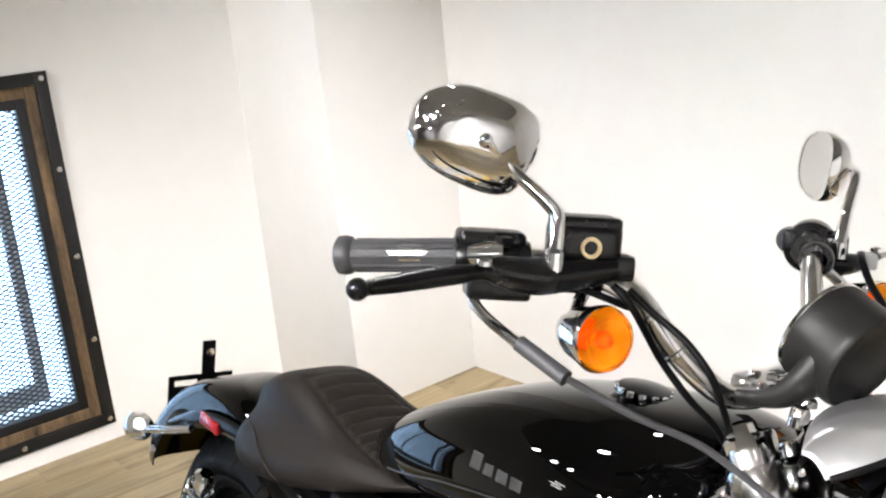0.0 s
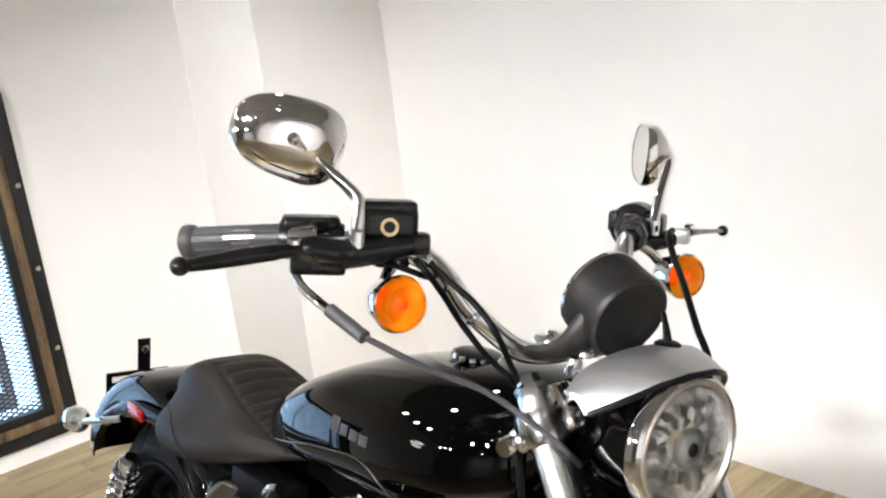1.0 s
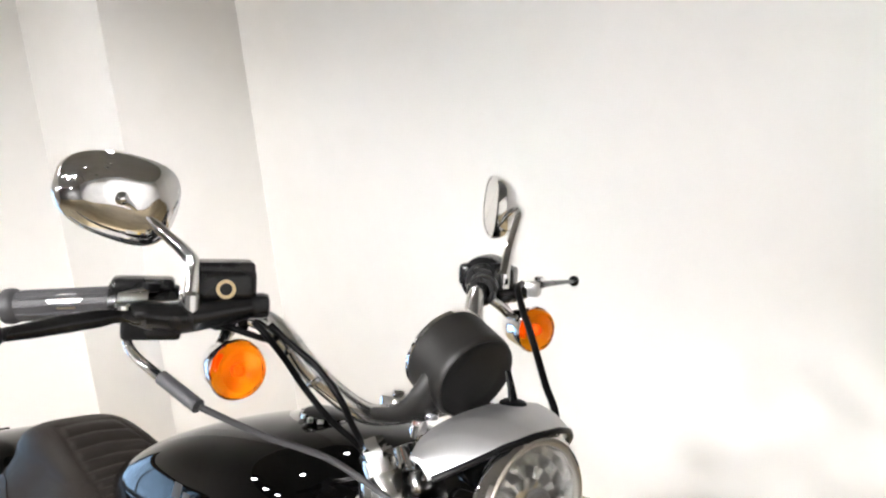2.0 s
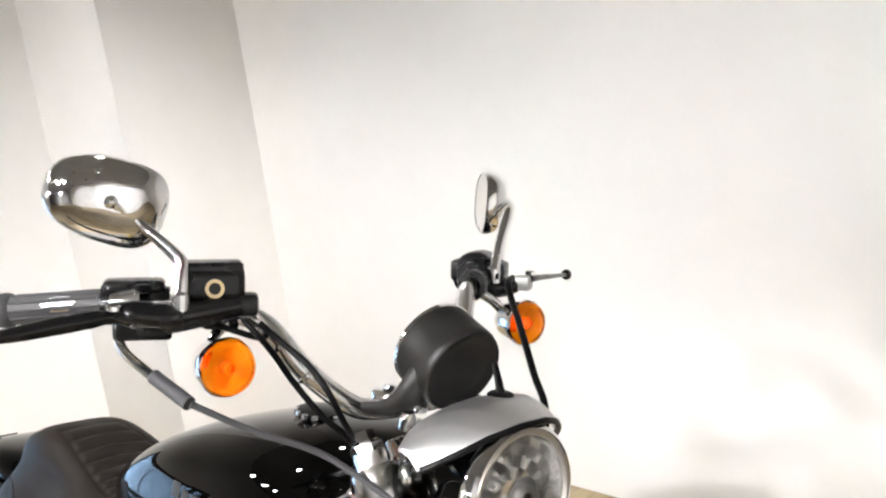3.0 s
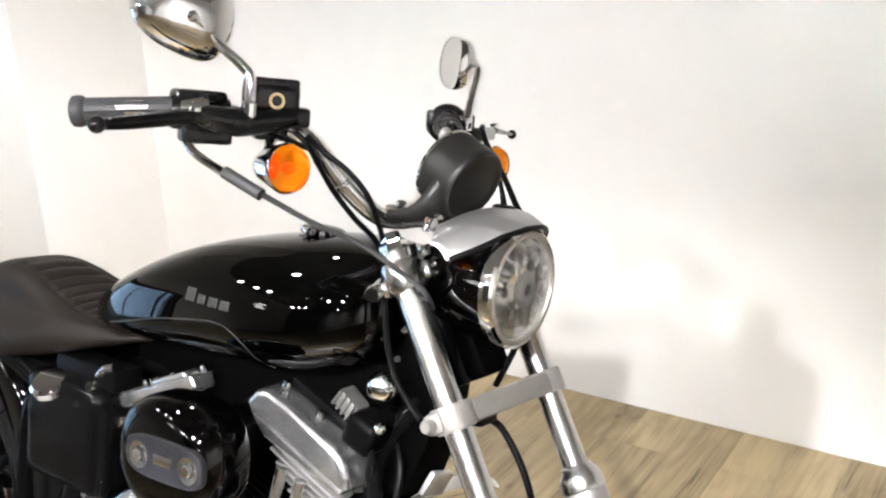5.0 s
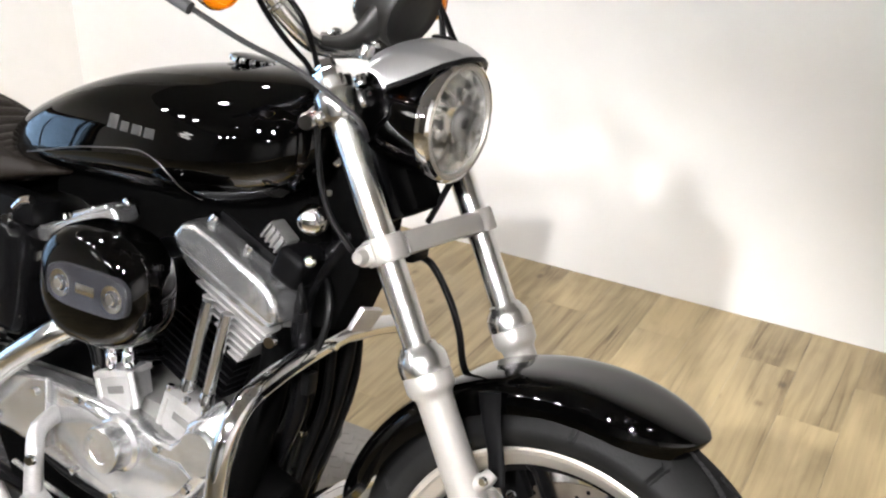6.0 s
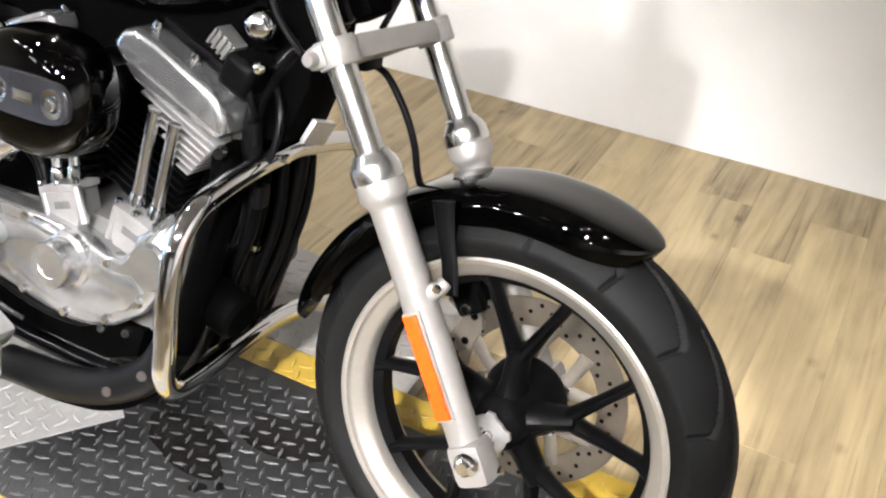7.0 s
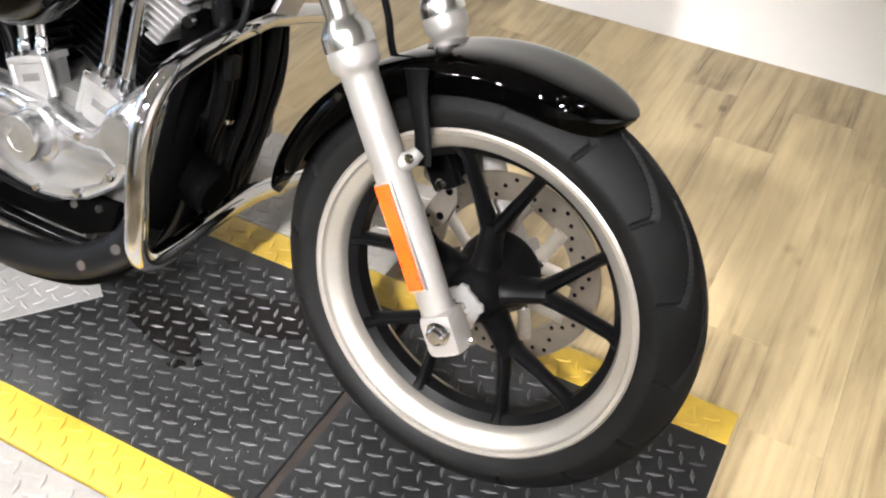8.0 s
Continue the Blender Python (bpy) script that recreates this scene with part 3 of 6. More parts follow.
def wheel(bike, name, c, r_tyre, r_rim, half, label, left_rotor=True):
    c = Vector(c)
    grp = new(name)
    grp.parent = bike
    tagged(grp, label)
    # tyre with cut grooves
    bm = B()
    seg, prof = 900, []
    k = half / 0.06
    side = [(r_rim - 0.004, 0.046 * k), (r_rim + 0.006, 0.054 * k), (r_rim + 0.016, 0.0592 * k)]
    crown = []
    y_edge, r_edge = 0.0605 * k, r_rim + 0.026
    for i in range(57):
        u = -1 + 2 * i / 56
        crown.append((r_edge + (r_tyre - r_edge) * (1 - abs(u) ** 2.5), -u * y_edge))
    prof = side + crown + [(r, -y) for r, y in side[::-1]]
    rings = []
    count = 16
    for j in range(seg):
        a = 2 * math.pi * j / seg
        ring = []
        for r, y in prof:
            if abs(y) < 0.0600 * k and r > r_edge - 0.001:
                v = abs(y) / y_edge
                sgn = 1 if y > 0 else -1
                # long grooves that hook out to the shoulder, by turns on either side
                ph = (-a * count / (2 * math.pi) + (0.5 if sgn > 0 else 0.0)) % 1.0
                pitch = 2 * math.pi * r_tyre / count
                cut = 0.0
                for q in (ph, ph + 1.0):
                    if q < 1.05:
                        leg = 0.08 + 0.60 * (q / 1.05) ** 1.6
                        cut = max(cut, 1 - (abs(v - leg) * y_edge / 0.0036) ** 4)
                    if 0.66 < v < 0.97:
                        hook = 1.05 - 0.06 * ((v - 0.66) / 0.3)
                        cut = max(cut, 1 - (abs(q - hook) * pitch / 0.0040) ** 4)
                if cut > 0:
                    r -= 0.008 * cut
            ring.append(bm.verts.new(c + Vector((r * math.cos(a), y, r * math.sin(a)))))
        rings.append(ring)
    for j in range(seg):
        p, q = rings[j], rings[(j + 1) % seg]
        for i in range(len(prof) - 1):
            bm.faces.new((p[i], p[i + 1], q[i + 1], q[i]))
        bm.faces.new((p[-1], p[0], q[0], q[-1]))
    part("tyre", bm, "rubber", grp, "black tyre with sweeping tread grooves", 50)
    # rim: bright lip and well, black middle
    R = r_rim
    for s in (-1, 1):
        pr = [(R - 0.001, s * 0.049), (R + 0.0005, s * 0.0525), (R - 0.003, s * 0.055), (R - 0.009, s * 0.0535), (R - 0.0108, s * 0.0475), (R - 0.0128, s * 0.0455), (R - 0.026, s * 0.0405),
              (R - 0.030, s * 0.034), (R - 0.033, s * 0.022), (R - 0.033, s * 0.018), (R - 0.022, s * 0.018), (R - 0.012, s * 0.038)]
        part("rim_lip", lathe(B(), [(r, y * k) for r, y in pr], c, (0, 1, 0), 128, (1, 0, 0), closed=True), "rim_silver" if r_rim > 0.23 else "black_satin", grp, "bare machined rim edge" if r_rim > 0.23 else "")
    part("rim_band", lathe(B(), [(R - 0.031, -0.0215 * k), (R - 0.046, -0.012 * k), (R - 0.047, 0.012 * k), (R - 0.031, 0.0215 * k), (R - 0.026, 0.0), ], c, (0, 1, 0), 128, (1, 0, 0), closed=True), "black_satin", grp, "black painted rim centre")
    # five forked spokes
    ri = R - 0.042
    for i in range(5):
        a0 = radians(91 + 72 * i)
        bm = B()

        def at(r, a, y=0.0):
            return c + Vector((r * math.cos(a), y, r * math.sin(a)))
        fk = 0.104
        tube(bm, [at(0.03, a0), at(0.055, a0), at(fk, a0)], [0.026, 0.0185, 0.0150], 12, flat=1.4, up=(0, 1, 0))
        for s in (-1, 1):
            a1 = a0 + s * radians(17.2)
            p0, p1 = at(fk - 0.020, a0), at(ri + 0.006, a1)
            tube(bm, [p0, p0.lerp(p1, 0.3), p0.lerp(p1, 0.6), p0.lerp(p1, 0.88), p1], [0.0125, 0.0100, 0.0088, 0.0090, 0.015], 10, smooth=False, flat=1.6, up=(0, 1, 0))
        part("spoke", bm, "black_satin", grp)
    part("hub", lathe(B(), [(0, -0.062), (0.024, -0.062), (0.028, -0.05), (0.036, -0.044), (0.040, -0.03), (0.046, 0.0), (0.052, 0.03), (0.062, 0.05), (0.062, 0.064), (0.02, 0.068), (0, 0.068)], c, (0, 1, 0), 40), "black_satin", grp, "black cast hub")
    # drilled brake disc on the left
    yr = 0.076
    bm = B()
    n = 120
    ro, rin = 0.147, 0.104
    part_rotor = lathe(bm, [(rin, yr - 0.0025), (ro - 0.001, yr - 0.0025), (ro, yr), (ro - 0.001, yr + 0.0025), (rin, yr + 0.0025)], c, (0, 1, 0), n, closed=True)
    rotor = part("brake_disc", part_rotor, "rotor", grp, "drilled steel brake disc")
    for i in range(5):
        a = radians(30 + 72 * i)
        bm = B()
        for s in (-1, 1):
            tube(bm, [c + Vector((0.05 * math.cos(a), yr - 0.006, 0.05 * math.sin(a))), c + Vector((0.08 * math.cos(a + s * 0.22), yr - 0.004, 0.08 * math.sin(a + s * 0.22))), c + Vector((0.112 * math.cos(a + s * 0.35), yr - 0.002, 0.112 * math.sin(a + s * 0.35)))], [0.013, 0.010, 0.012], 10, flat=0.35, up=(0, 1, 0))
        part("disc_carrier", bm, "dull_rotor", rotor)
    for i in range(50):
        a = 2 * math.pi * i / 50
        r = (0.112, 0.121, 0.130, 0.138, 0.126)[i % 5]
        p = c + Vector((r * math.cos(a), yr - 0.0027, r * math.sin(a)))
        part("disc_hole", lathe(B(), [(0.0034, 0), (0.0034, -0.0004), (0, -0.0004)], p, (0, 1, 0), 10), "black_satin", rotor)
    for i in range(5):
        a = radians(30 + 72 * i)
        part("disc_bolt", bolt(B(), c + Vector((0.062 * math.cos(a), yr - 0.012, 0.062 * math.sin(a))), (0, -1, 0), 0.007, 0.005), "chrome", rotor)
    return grp


def mudguard(c, R, w, drop, a0, a1, taper_front, taper_back, thick=0.003, n=90):
    """A curved guard over a wheel, from angle a0 to a1, with drooping skirts."""
    bm = B()
    c = Vector(c)
    outer, inner = [], []
    m = 25
    for i in range(n + 1):
        u = i / n
        a = radians(a0 + (a1 - a0) * u)
        fw = (1 - (1 - min(1.0, u / taper_front)) ** 2.4) ** 0.5 if taper_front else 1.0
        bw = min(1.0, ((1 - u) / taper_back) ** 0.5 if taper_back else 1.0)
        ww = w * (0.12 + 0.88 * fw if taper_front else 1.0) * (0.7 + 0.3 * bw)
        dd = drop * (0.25 + 0.75 * fw) * (0.4 + 0.6 * bw)
        for store, off in ((outer, 0), (inner, thick)):
            ring = []
            for k in range(m):
                t = -1 + 2 * k / (m - 1)
                bend = abs(t)
                y = math.copysign(ww * math.sin(min(1, bend * 1.08) * math.pi / 2) ** 0.9, t) * (1 - off / ww * (bend ** 4))
                r = R - off * (1 - bend ** 4) - dd * bend ** 3.2
                ring.append(bm.verts.new(c + Vector((r * math.cos(a), y, r * math.sin(a)))))
            store.append(ring)
    for i in range(n):
        for k in range(m - 1):
            bm.faces.new((outer[i][k], outer[i][k + 1], outer[i + 1][k + 1], outer[i + 1][k]))
            bm.faces.new((inner[i][k], inner[i + 1][k], inner[i + 1][k + 1], inner[i][k + 1]))
        for k in (0, m - 1):
            bm.faces.new((outer[i][k], outer[i + 1][k], inner[i + 1][k], inner[i][k]))
    for i in (0, n):
        for k in range(m - 1):
            bm.faces.new((outer[i][k], outer[i][k + 1], inner[i][k + 1], inner[i][k]))
    return bm


def turned(origin, normal, up=(0, 0, 1)):
    """A pose whose z axis points along normal and whose y axis is near up."""
    z = Vector(normal).normalized()
    x = Vector(up).cross(z).normalized()
    y = z.cross(x)
    m = Matrix((x, y, z)).transposed().to_4x4()
    m.translation = Vector(origin)
    return m


def mirror(bike, centre, normal, stem, label, roll=0, outer=1):
    """normal: the way the glass looks."""
    a, b = (0.064, 0.0452) if outer > 0 else (0.060, 0.0440)
    m = turned(centre, normal) @ pose(0, 0, 0, 0, 0, roll)
    bm = B()
    rings = []
    seg = 48

    def outline(t, k):
        c, s = math.cos(t), math.sin(t)
        e = 2 / 2.7
        wide = 1 - 0.17 * outer * c
        return a * k * math.copysign(abs(c) ** e, c), b * k * wide * math.copysign(abs(s) ** e, s)
    for k, z in ((0.93, 0.004), (0.985, 0.0045), (1.0, 0.001), (1.0, -0.004), (0.97, -0.011), (0.88, -0.019), (0.72, -0.0255), (0.45, -0.0292), (0.15, -0.0305)):
        rings.append([bm.verts.new((*outline(2 * math.pi * j / seg, k), z)) for j in range(seg)])
    for p, q in zip(rings, rings[1:]):
        for j in range(seg):
            bm.faces.new((p[j], p[(j + 1) % seg], q[(j + 1) % seg], q[j]))
    bm.faces.new(rings[-1])
    bmesh.ops.transform(bm, matrix=m, verts=bm.verts)
    body = part("mirror", bm, "chrome", bike, label)
    bm = B()
    ring = [bm.verts.new((*outline(2 * math.pi * j / seg, 0.95), 0.0035)) for j in range(seg)]
    back = [bm.verts.new((*outline(2 * math.pi * j / seg, 0.95), 0.0015)) for j in range(seg)]
    bm.faces.new(ring)
    bm.faces.new(back[::-1])
    for j in range(seg):
        bm.faces.new((ring[j], back[j], back[(j + 1) % seg], ring[(j + 1) % seg]))
    bmesh.ops.transform(bm, matrix=m, verts=bm.verts)
    part("mirror_glass", bm, "mirror", body, "silvered mirror glass")
    back_at = m @ Vector((0, 0, -0.028))
    bm = B()
    tube(bm, [*stem, back_at], [0.0078, 0.0072, 0.0066, 0.0060, 0.0056], 12, steps=6)
    ball(bm, back_at, 0.0075)
    lathe(bm, [(0.0095, 0), (0.0095, 0.02), (0.0062, 0.024)], Vector(stem[0]) - Vector((0, 0, 0.012)), (0, 0, 1), 16)
    part("mirror_stem", bm, "chrome", body, "chrome mirror stem")


def turn_signal(bike, centre, label, direction=(1, -0.12, 0), r=0.032):
    d = Vector(direction).normalized()
    c = Vector(centre)
    body = part("turn_signal", lathe(B(), [(0, -0.052), (0.008, -0.051), (0.018, -0.044), (0.025, -0.030), (0.0285, -0.012), (r, 0.0), (r - 0.001, 0.004), (r - 0.004, 0.002)], c, d, 36), "chrome", bike, label)
    lens = part("lens", lathe(B(), [(r - 0.003, 0.0), (r - 0.0025, 0.007), (r - 0.0045, 0.0125), (r - 0.0080, 0.0150), (r - 0.0105, 0.0146), (r - 0.0125, 0.0160), (0.011, 0.0178), (0.0085, 0.0166), (0, 0.0172),
                               (0, 0.0148), (0.0085, 0.0144), (0.011, 0.0152), (r - 0.0125, 0.0136), (r - 0.0105, 0.0124), (r - 0.0080, 0.0128), (r - 0.0065, 0.0105), (r - 0.0048, 0.006), (r - 0.0055, 0.0)], c, d, 40), "amber_glass", body, "amber signal lens", 30)
    lens.visible_shadow = False
    part("lens_dish", lathe(B(), [(r - 0.0035, 0.001), (r - 0.007, -0.006), (r - 0.013, -0.014), (0.008, -0.019), (0, -0.020)], c, d, 36), "amber_dish", body, "bright signal dish")
    part("signal_bulb", ball(B(), c - d * 0.004, (0.0075, 0.0075, 0.0075), None, 16, 10), "amber", body, "amber bulb")
    return body


def motorcycle():
    bike = tagged(new("motorcycle"), "black cruiser motorcycle with chrome trim, leaning on its side stand", "motorcycle")
    part_ = lambda n, bm, m, p=bike, l="", sharp=38: part(n, bm, m, p, l, sharp)

    # --- wheels and guards
    wheel(bike, "front_wheel", (0, 0, AXLE_Z), 0.3125, 0.2425, 0.06, "front wheel with forked black spokes and bright rim")
    wheel(bike, "rear_wheel", (-1.505, 0, 0.318), 0.318, 0.222, 0.074, "rear wheel with forked black spokes")
    part_("front_fender", mudguard((0, 0, AXLE_Z), 0.3405, 0.078, 0.046, 63.5, 171, 0.20, 0.10), "black_paint", bike, "gloss black front mudguard")
    part_("rear_fender", mudguard((-1.525, 0, 0.318), 0.407, 0.105, 0.07, 25, 160, 0.0, 0.12), "black_paint", bike, "gloss black rear mudguard")
    for y in (-1, 1):
        bm = B()
        tube(bm, [(-0.110, y * 0.084, 0.622), (-0.098, y * 0.088, 0.580), (-0.084, y * 0.092, 0.545), (-0.074, y * 0.098, 0.508)], [0.017, 0.013, 0.012, 0.012], 10, flat=0.35, up=(0, 1, 0))
        part_("fender_bracket", bm, "black_satin")
        part_("fender_strut", tube(B(), [(-1.16, y * 0.115, 0.61), (-1.35, y * 0.118, 0.668), (-1.55, y * 0.118, 0.655), (-1.71, y * 0.112, 0.59)], 0.017, 10, flat=0.4, up=(0, 1, 0)), "black_frame", bike, "black rear mudguard strut")

    # --- fork
    for y, nm in ((-FORK_Y, "right"), (FORK_Y, "left")):
        leg = part_("fork_slider", lathe(B(), [(0, -0.036), (0.018, -0.034), (0.022, -0.026), (0.0225, 0.0), (0.0225, 0.05), (0.0235, 0.12), (0.0238, 0.332), (0.0248, 0.338), (0.0285, 0.342), (0.0316, 0.347), (0.0320, 0.352), (0.0320, 0.363), (0.031, 0.368), (0, 0.368)], fork(0, y), FORK_UP, 40), "silver", bike, "silver painted fork slider")
        part("dust_cover", lathe(B(), [(0.030, 0.367), (0.0326, 0.369), (0.0330, 0.374), (0.0322, 0.386), (0.0295, 0.394), (0.0250, 0.399), (0.0232, 0.404), (0.0195, 0.406)], fork(0, y), FORK_UP, 40), "fork_chrome", leg, "chrome dust cover")
        part_("fork_tube", lathe(B(), [(0.0188, 0.37), (0.0188, 0.755), (0.017, 0.760), (0, 0.760)], fork(0, y), FORK_UP, 40), "fork_chrome", bike, "chrome fork tube")
        part_("fork_cap", lathe(B(), [(0.019, 0.757), (0.019, 0.768), (0.014, 0.772), (0.013, 0.782), (0, 0.782)], fork(0, y), FORK_UP, 6), "chrome")
        bm = B()
        box(bm, fork(-0.010, y * 1.04, 0.006), (0.050, 0.046, 0.060), 0.012, Matrix.Rotation(-RAKE, 4, "Y"))
        part("axle_lug", bm, "silver", leg)
        sgn = -1 if y < 0 else 1
        part("axle_nut", lathe(B(), [(0.0165, 0), (0.0165, 0.004), (0.0125, 0.005), (0.0125, 0.012), (0.009, 0.015), (0, 0.015)], (0.010, y * 1.04 + sgn * 0.023, AXLE_Z + 0.002), (0, sgn, 0), 20), "chrome", leg)
        part("pinch_bolt", bolt(B(), fork(-0.03, y * 0.98, 0.030), Vector((math.cos(RAKE), 0, math.sin(RAKE))), 0.007, 0.008), "chrome", leg)
    right = bpy.data.objects["fork_slider"]
    # reflector on the right slider
    bm = B()
    mid = fork(0.128, -FORK_Y - 0.0265, -0.003)
    box(bm, mid, (0.021, 0.005, 0.142), 0.002, Matrix.Rotation(-RAKE, 4, "Y"))
    refl = part("reflector", bm, "reflector", right, "orange strip reflector")
    part("reflector_back", box(B(), fork(0.128, -FORK_Y - 0.0235, -0.002), (0.026, 0.004, 0.147), 0.001, Matrix.Rotation(-RAKE, 4, "Y")), "silver_dark", right)
    # caliper lugs on the sliders and the caliper at the left
    bm = B()
    tube(bm, [fork(0.216, -FORK_Y, 0.015), fork(0.219, -FORK_Y + 0.003, 0.032), fork(0.224, -FORK_Y + 0.010, 0.040)], [0.013, 0.011, 0.009], 12)
    part("caliper_lug", bm, "silver", right)
    part("lug_bolt", bolt(B(), fork(0.221, -FORK_Y - 0.007, 0.036), (0, -1, 0), 0.006, 0.006), "chrome", right)
    bm = B()
    box(bm, (-0.135, 0.088, 0.452), (0.055, 0.05, 0.10), 0.012, Matrix.Rotation(radians(-32), 4, "Y"))
    box(bm, (-0.120, 0.060, 0.44), (0.045, 0.02, 0.07), 0.008, Matrix.Rotation(radians(-32), 4, "Y"))
    cal = part_("brake_caliper", bm, "black_satin", bike, "black front brake caliper")
    for s in (-0.03, 0.03):
        part("caliper_bolt", bolt(B(), Vector((-0.125, 0.05, 0.445)) + FORK_UP * s, (0, -1, 0), 0.009, 0.006), "dull_chrome", cal)
    part("caliper_bracket", prism(B(), [(-0.150, 0.440), (-0.125, 0.460), (-0.095, 0.440), (-0.085, 0.395), (-0.098, 0.355), (-0.115, 0.340), (-0.128, 0.365), (-0.120, 0.400), (-0.145, 0.415)], 0.058, 0.070, 0.004), "dull_rotor", cal, "grey cast caliper bracket")
    for x, z in ((-0.122, 0.440), (-0.100, 0.408), (-0.108, 0.365)):
        part("bracket_hole", lathe(B(), [(0.006, 0), (0.006, 0.001), (0, 0.001)], (x, 0.0578, z), (0, -1, 0), 14), "deep_shade", cal)
    part_("axle", lathe(B(), [(0.0115, -0.13), (0.0115, 0.13)], (0, 0, AXLE_Z), (0, 1, 0), 20), "chrome")
    part_("axle_spacer", lathe(B(), [(0.0118, -0.098), (0.019, -0.098), (0.019, -0.068), (0.0118, -0.068)], (0, 0, AXLE_Z), (0, 1, 0), 28, closed=True), "chrome", bike, "chrome axle spacer")
    star = []
    for i in range(40):
        a = 2 * math.pi * i / 40
        r = 0.0285 + 0.0055 * (1 if math.sin(a * 5) > 0.2 else 0)
        star.append((r * math.cos(a), AXLE_Z + r * math.sin(a)))
    part_("bearing_washer", prism(B(), star, -0.070, -0.064, 0.001), "silver_dark", bike, "silver lobed washer on the axle")

    # --- triple clamps, neck, head lamp
    bm = B()
    for y in (-FORK_Y, FORK_Y):
        lathe(bm, [(0.019, -0.017), (0.0255, -0.017), (0.027, -0.013), (0.027, 0.013), (0.0255, 0.017), (0.019, 0.017)], fork(CLAMP_S, y), FORK_UP, 32, closed=True)
        box(bm, fork(CLAMP_S, y * 1.18, -0.012), (0.028, 0.020, 0.028), 0.007, Matrix.Rotation(-RAKE, 4, "Y"))
    box(bm, fork(CLAMP_S, 0, 0.012), (0.022, 0.20, 0.031), 0.007, Matrix.Rotation(-RAKE, 4, "Y"))
    box(bm, fork(CLAMP_S, 0, -0.03), (0.07, 0.09, 0.030), 0.008, Matrix.Rotation(-RAKE, 4, "Y"))
    low = part_("lower_fork_clamp", bm, "silver", bike, "silver lower fork clamp")
    for y in (-1, 1):
        part("clamp_bolt", bolt(B(), fork(CLAMP_S, y * (FORK_Y * 1.18 + 0.01), -0.014), (0, y, 0), 0.0095, 0.013), "silver", low)
    bm = B()
    for y in (-FORK_Y, FORK_Y):
        lathe(bm, [(0.019, 0.703), (0.0255, 0.703), (0.0275, 0.707), (0.0280, 0.735), (0.0255, 0.741), (0.019, 0.742)], fork(0, y), FORK_UP, 32, closed=True)
        ball(bm, fork(0.716, y * 1.10, -0.026), (0.017, 0.016, 0.015))
        box(bm, fork(0.722, y * 0.66, 0.014), (0.030, 0.050, 0.026), 0.010, Matrix.Rotation(-RAKE, 4, "Y"), 3)
    box(bm, fork(0.722, 0, -0.020), (0.070, 0.19, 0.028), 0.012, Matrix.Rotation(-RAKE, 4, "Y"), 3)
    up = part_("upper_fork_clamp", bm, "clamp_metal", bike, "polished upper fork clamp")
    for y in (-1, 1):
        part("clamp_bolt", bolt(B(), fork(0.714, y * (FORK_Y * 1.10 + 0.014), -0.030), (0.2, y, -0.1), 0.012, 0.014), "chrome", up)
        part("clamp_bolt", bolt(B(), fork(0.742, y * FORK_Y * 0.62, 0.014), FORK_UP, 0.010, 0.014), "chrome", up)
        part("clamp_bolt", bolt(B(), fork(0.722, y * FORK_Y * 0.70, 0.028), (0.86, 0, 0.5), 0.009, 0.008), "chrome", up)
        part("riser", lathe(B(), [(0.019, 0), (0.019, 0.006), (0.016, 0.012), (0.016, 0.026), (0.014, 0.03)], fork(0.742, y * 0.045, -0.035), FORK_UP, 24), "chrome", up)
    part_("headlamp_bracket", box(B(), fork(0.622, 0.0, -0.018), (0.060, 0.070, 0.110), 0.010, Matrix.Rotation(-RAKE, 4, "Y")), "deep_shade", bike, "black headlamp bracket between the fork legs")
    part_("steering_neck", lathe(B(), [(0.030, 0.57), (0.038, 0.575), (0.038, 0.60), (0.033, 0.61), (0.033, 0.67), (0.038, 0.68), (0.038, 0.70), (0.03, 0.705)], fork(0, 0, -0.055), FORK_UP, 32), "black_frame", bike, "black steering neck of the frame")
    part_("fork_lock_plate", box(B(), fork(0.625, -0.055, -0.03), (0.05, 0.022, 0.12), 0.006, Matrix.Rotation(-RAKE, 4, "Y")), "black_frame")
    for k in range(9):
        part_("neck_lettering", box(B(), fork(0.592 + 0.007 * k, -0.0665, -0.018), (0.007, 0.0012, 0.0035), 0, Matrix.Rotation(-RAKE, 4, "Y")), "lettering", bike, "small pale print")

    # built round the origin facing +x, then set in place, turned a little to the right
    hx, hy, hz = -0.240, -0.028, 0.938
    ahead = (1, 0, 0)
    lamp = part_("headlamp", lathe(B(), [(0, -0.135), (0.03, -0.133), (0.055, -0.118), (0.068, -0.09), (0.0735, -0.05), (0.075, -0.012), (0.073, -0.012)], (0, 0, 0), ahead, 56), "black_paint", bike, "round headlamp in a gloss black shell")
    lamp.matrix_local = pose(hx, hy, hz, 0, 0.5, -2) @ Matrix.Scale(1.035, 4)
    part("trim_ring", lathe(B(), [(0.0745, -0.012), (0.0785, -0.010), (0.079, -0.002), (0.0775, 0.004), (0.0735, 0.007), (0.0725, 0.006), (0.0722, 0.002), (0.0665, -0.004), (0.072, -0.014)], (0, 0, 0), ahead, 64, closed=True), "chrome", lamp, "chrome headlamp ring")
    part("inner_ring", lathe(B(), [(0.0722, -0.004), (0.0722, 0.0055), (0.070, 0.008), (0.0668, 0.0075), (0.0655, 0.004), (0.0655, -0.004)], (0, 0, 0), ahead, 64, closed=True), "rim_silver", lamp, "pale inner lamp ring")
    # reflector: a dish of stepped facets, ten sectors by five rings
    bm = B()
    edges = [0.0665, 0.056, 0.046, 0.035, 0.024, 0.013]
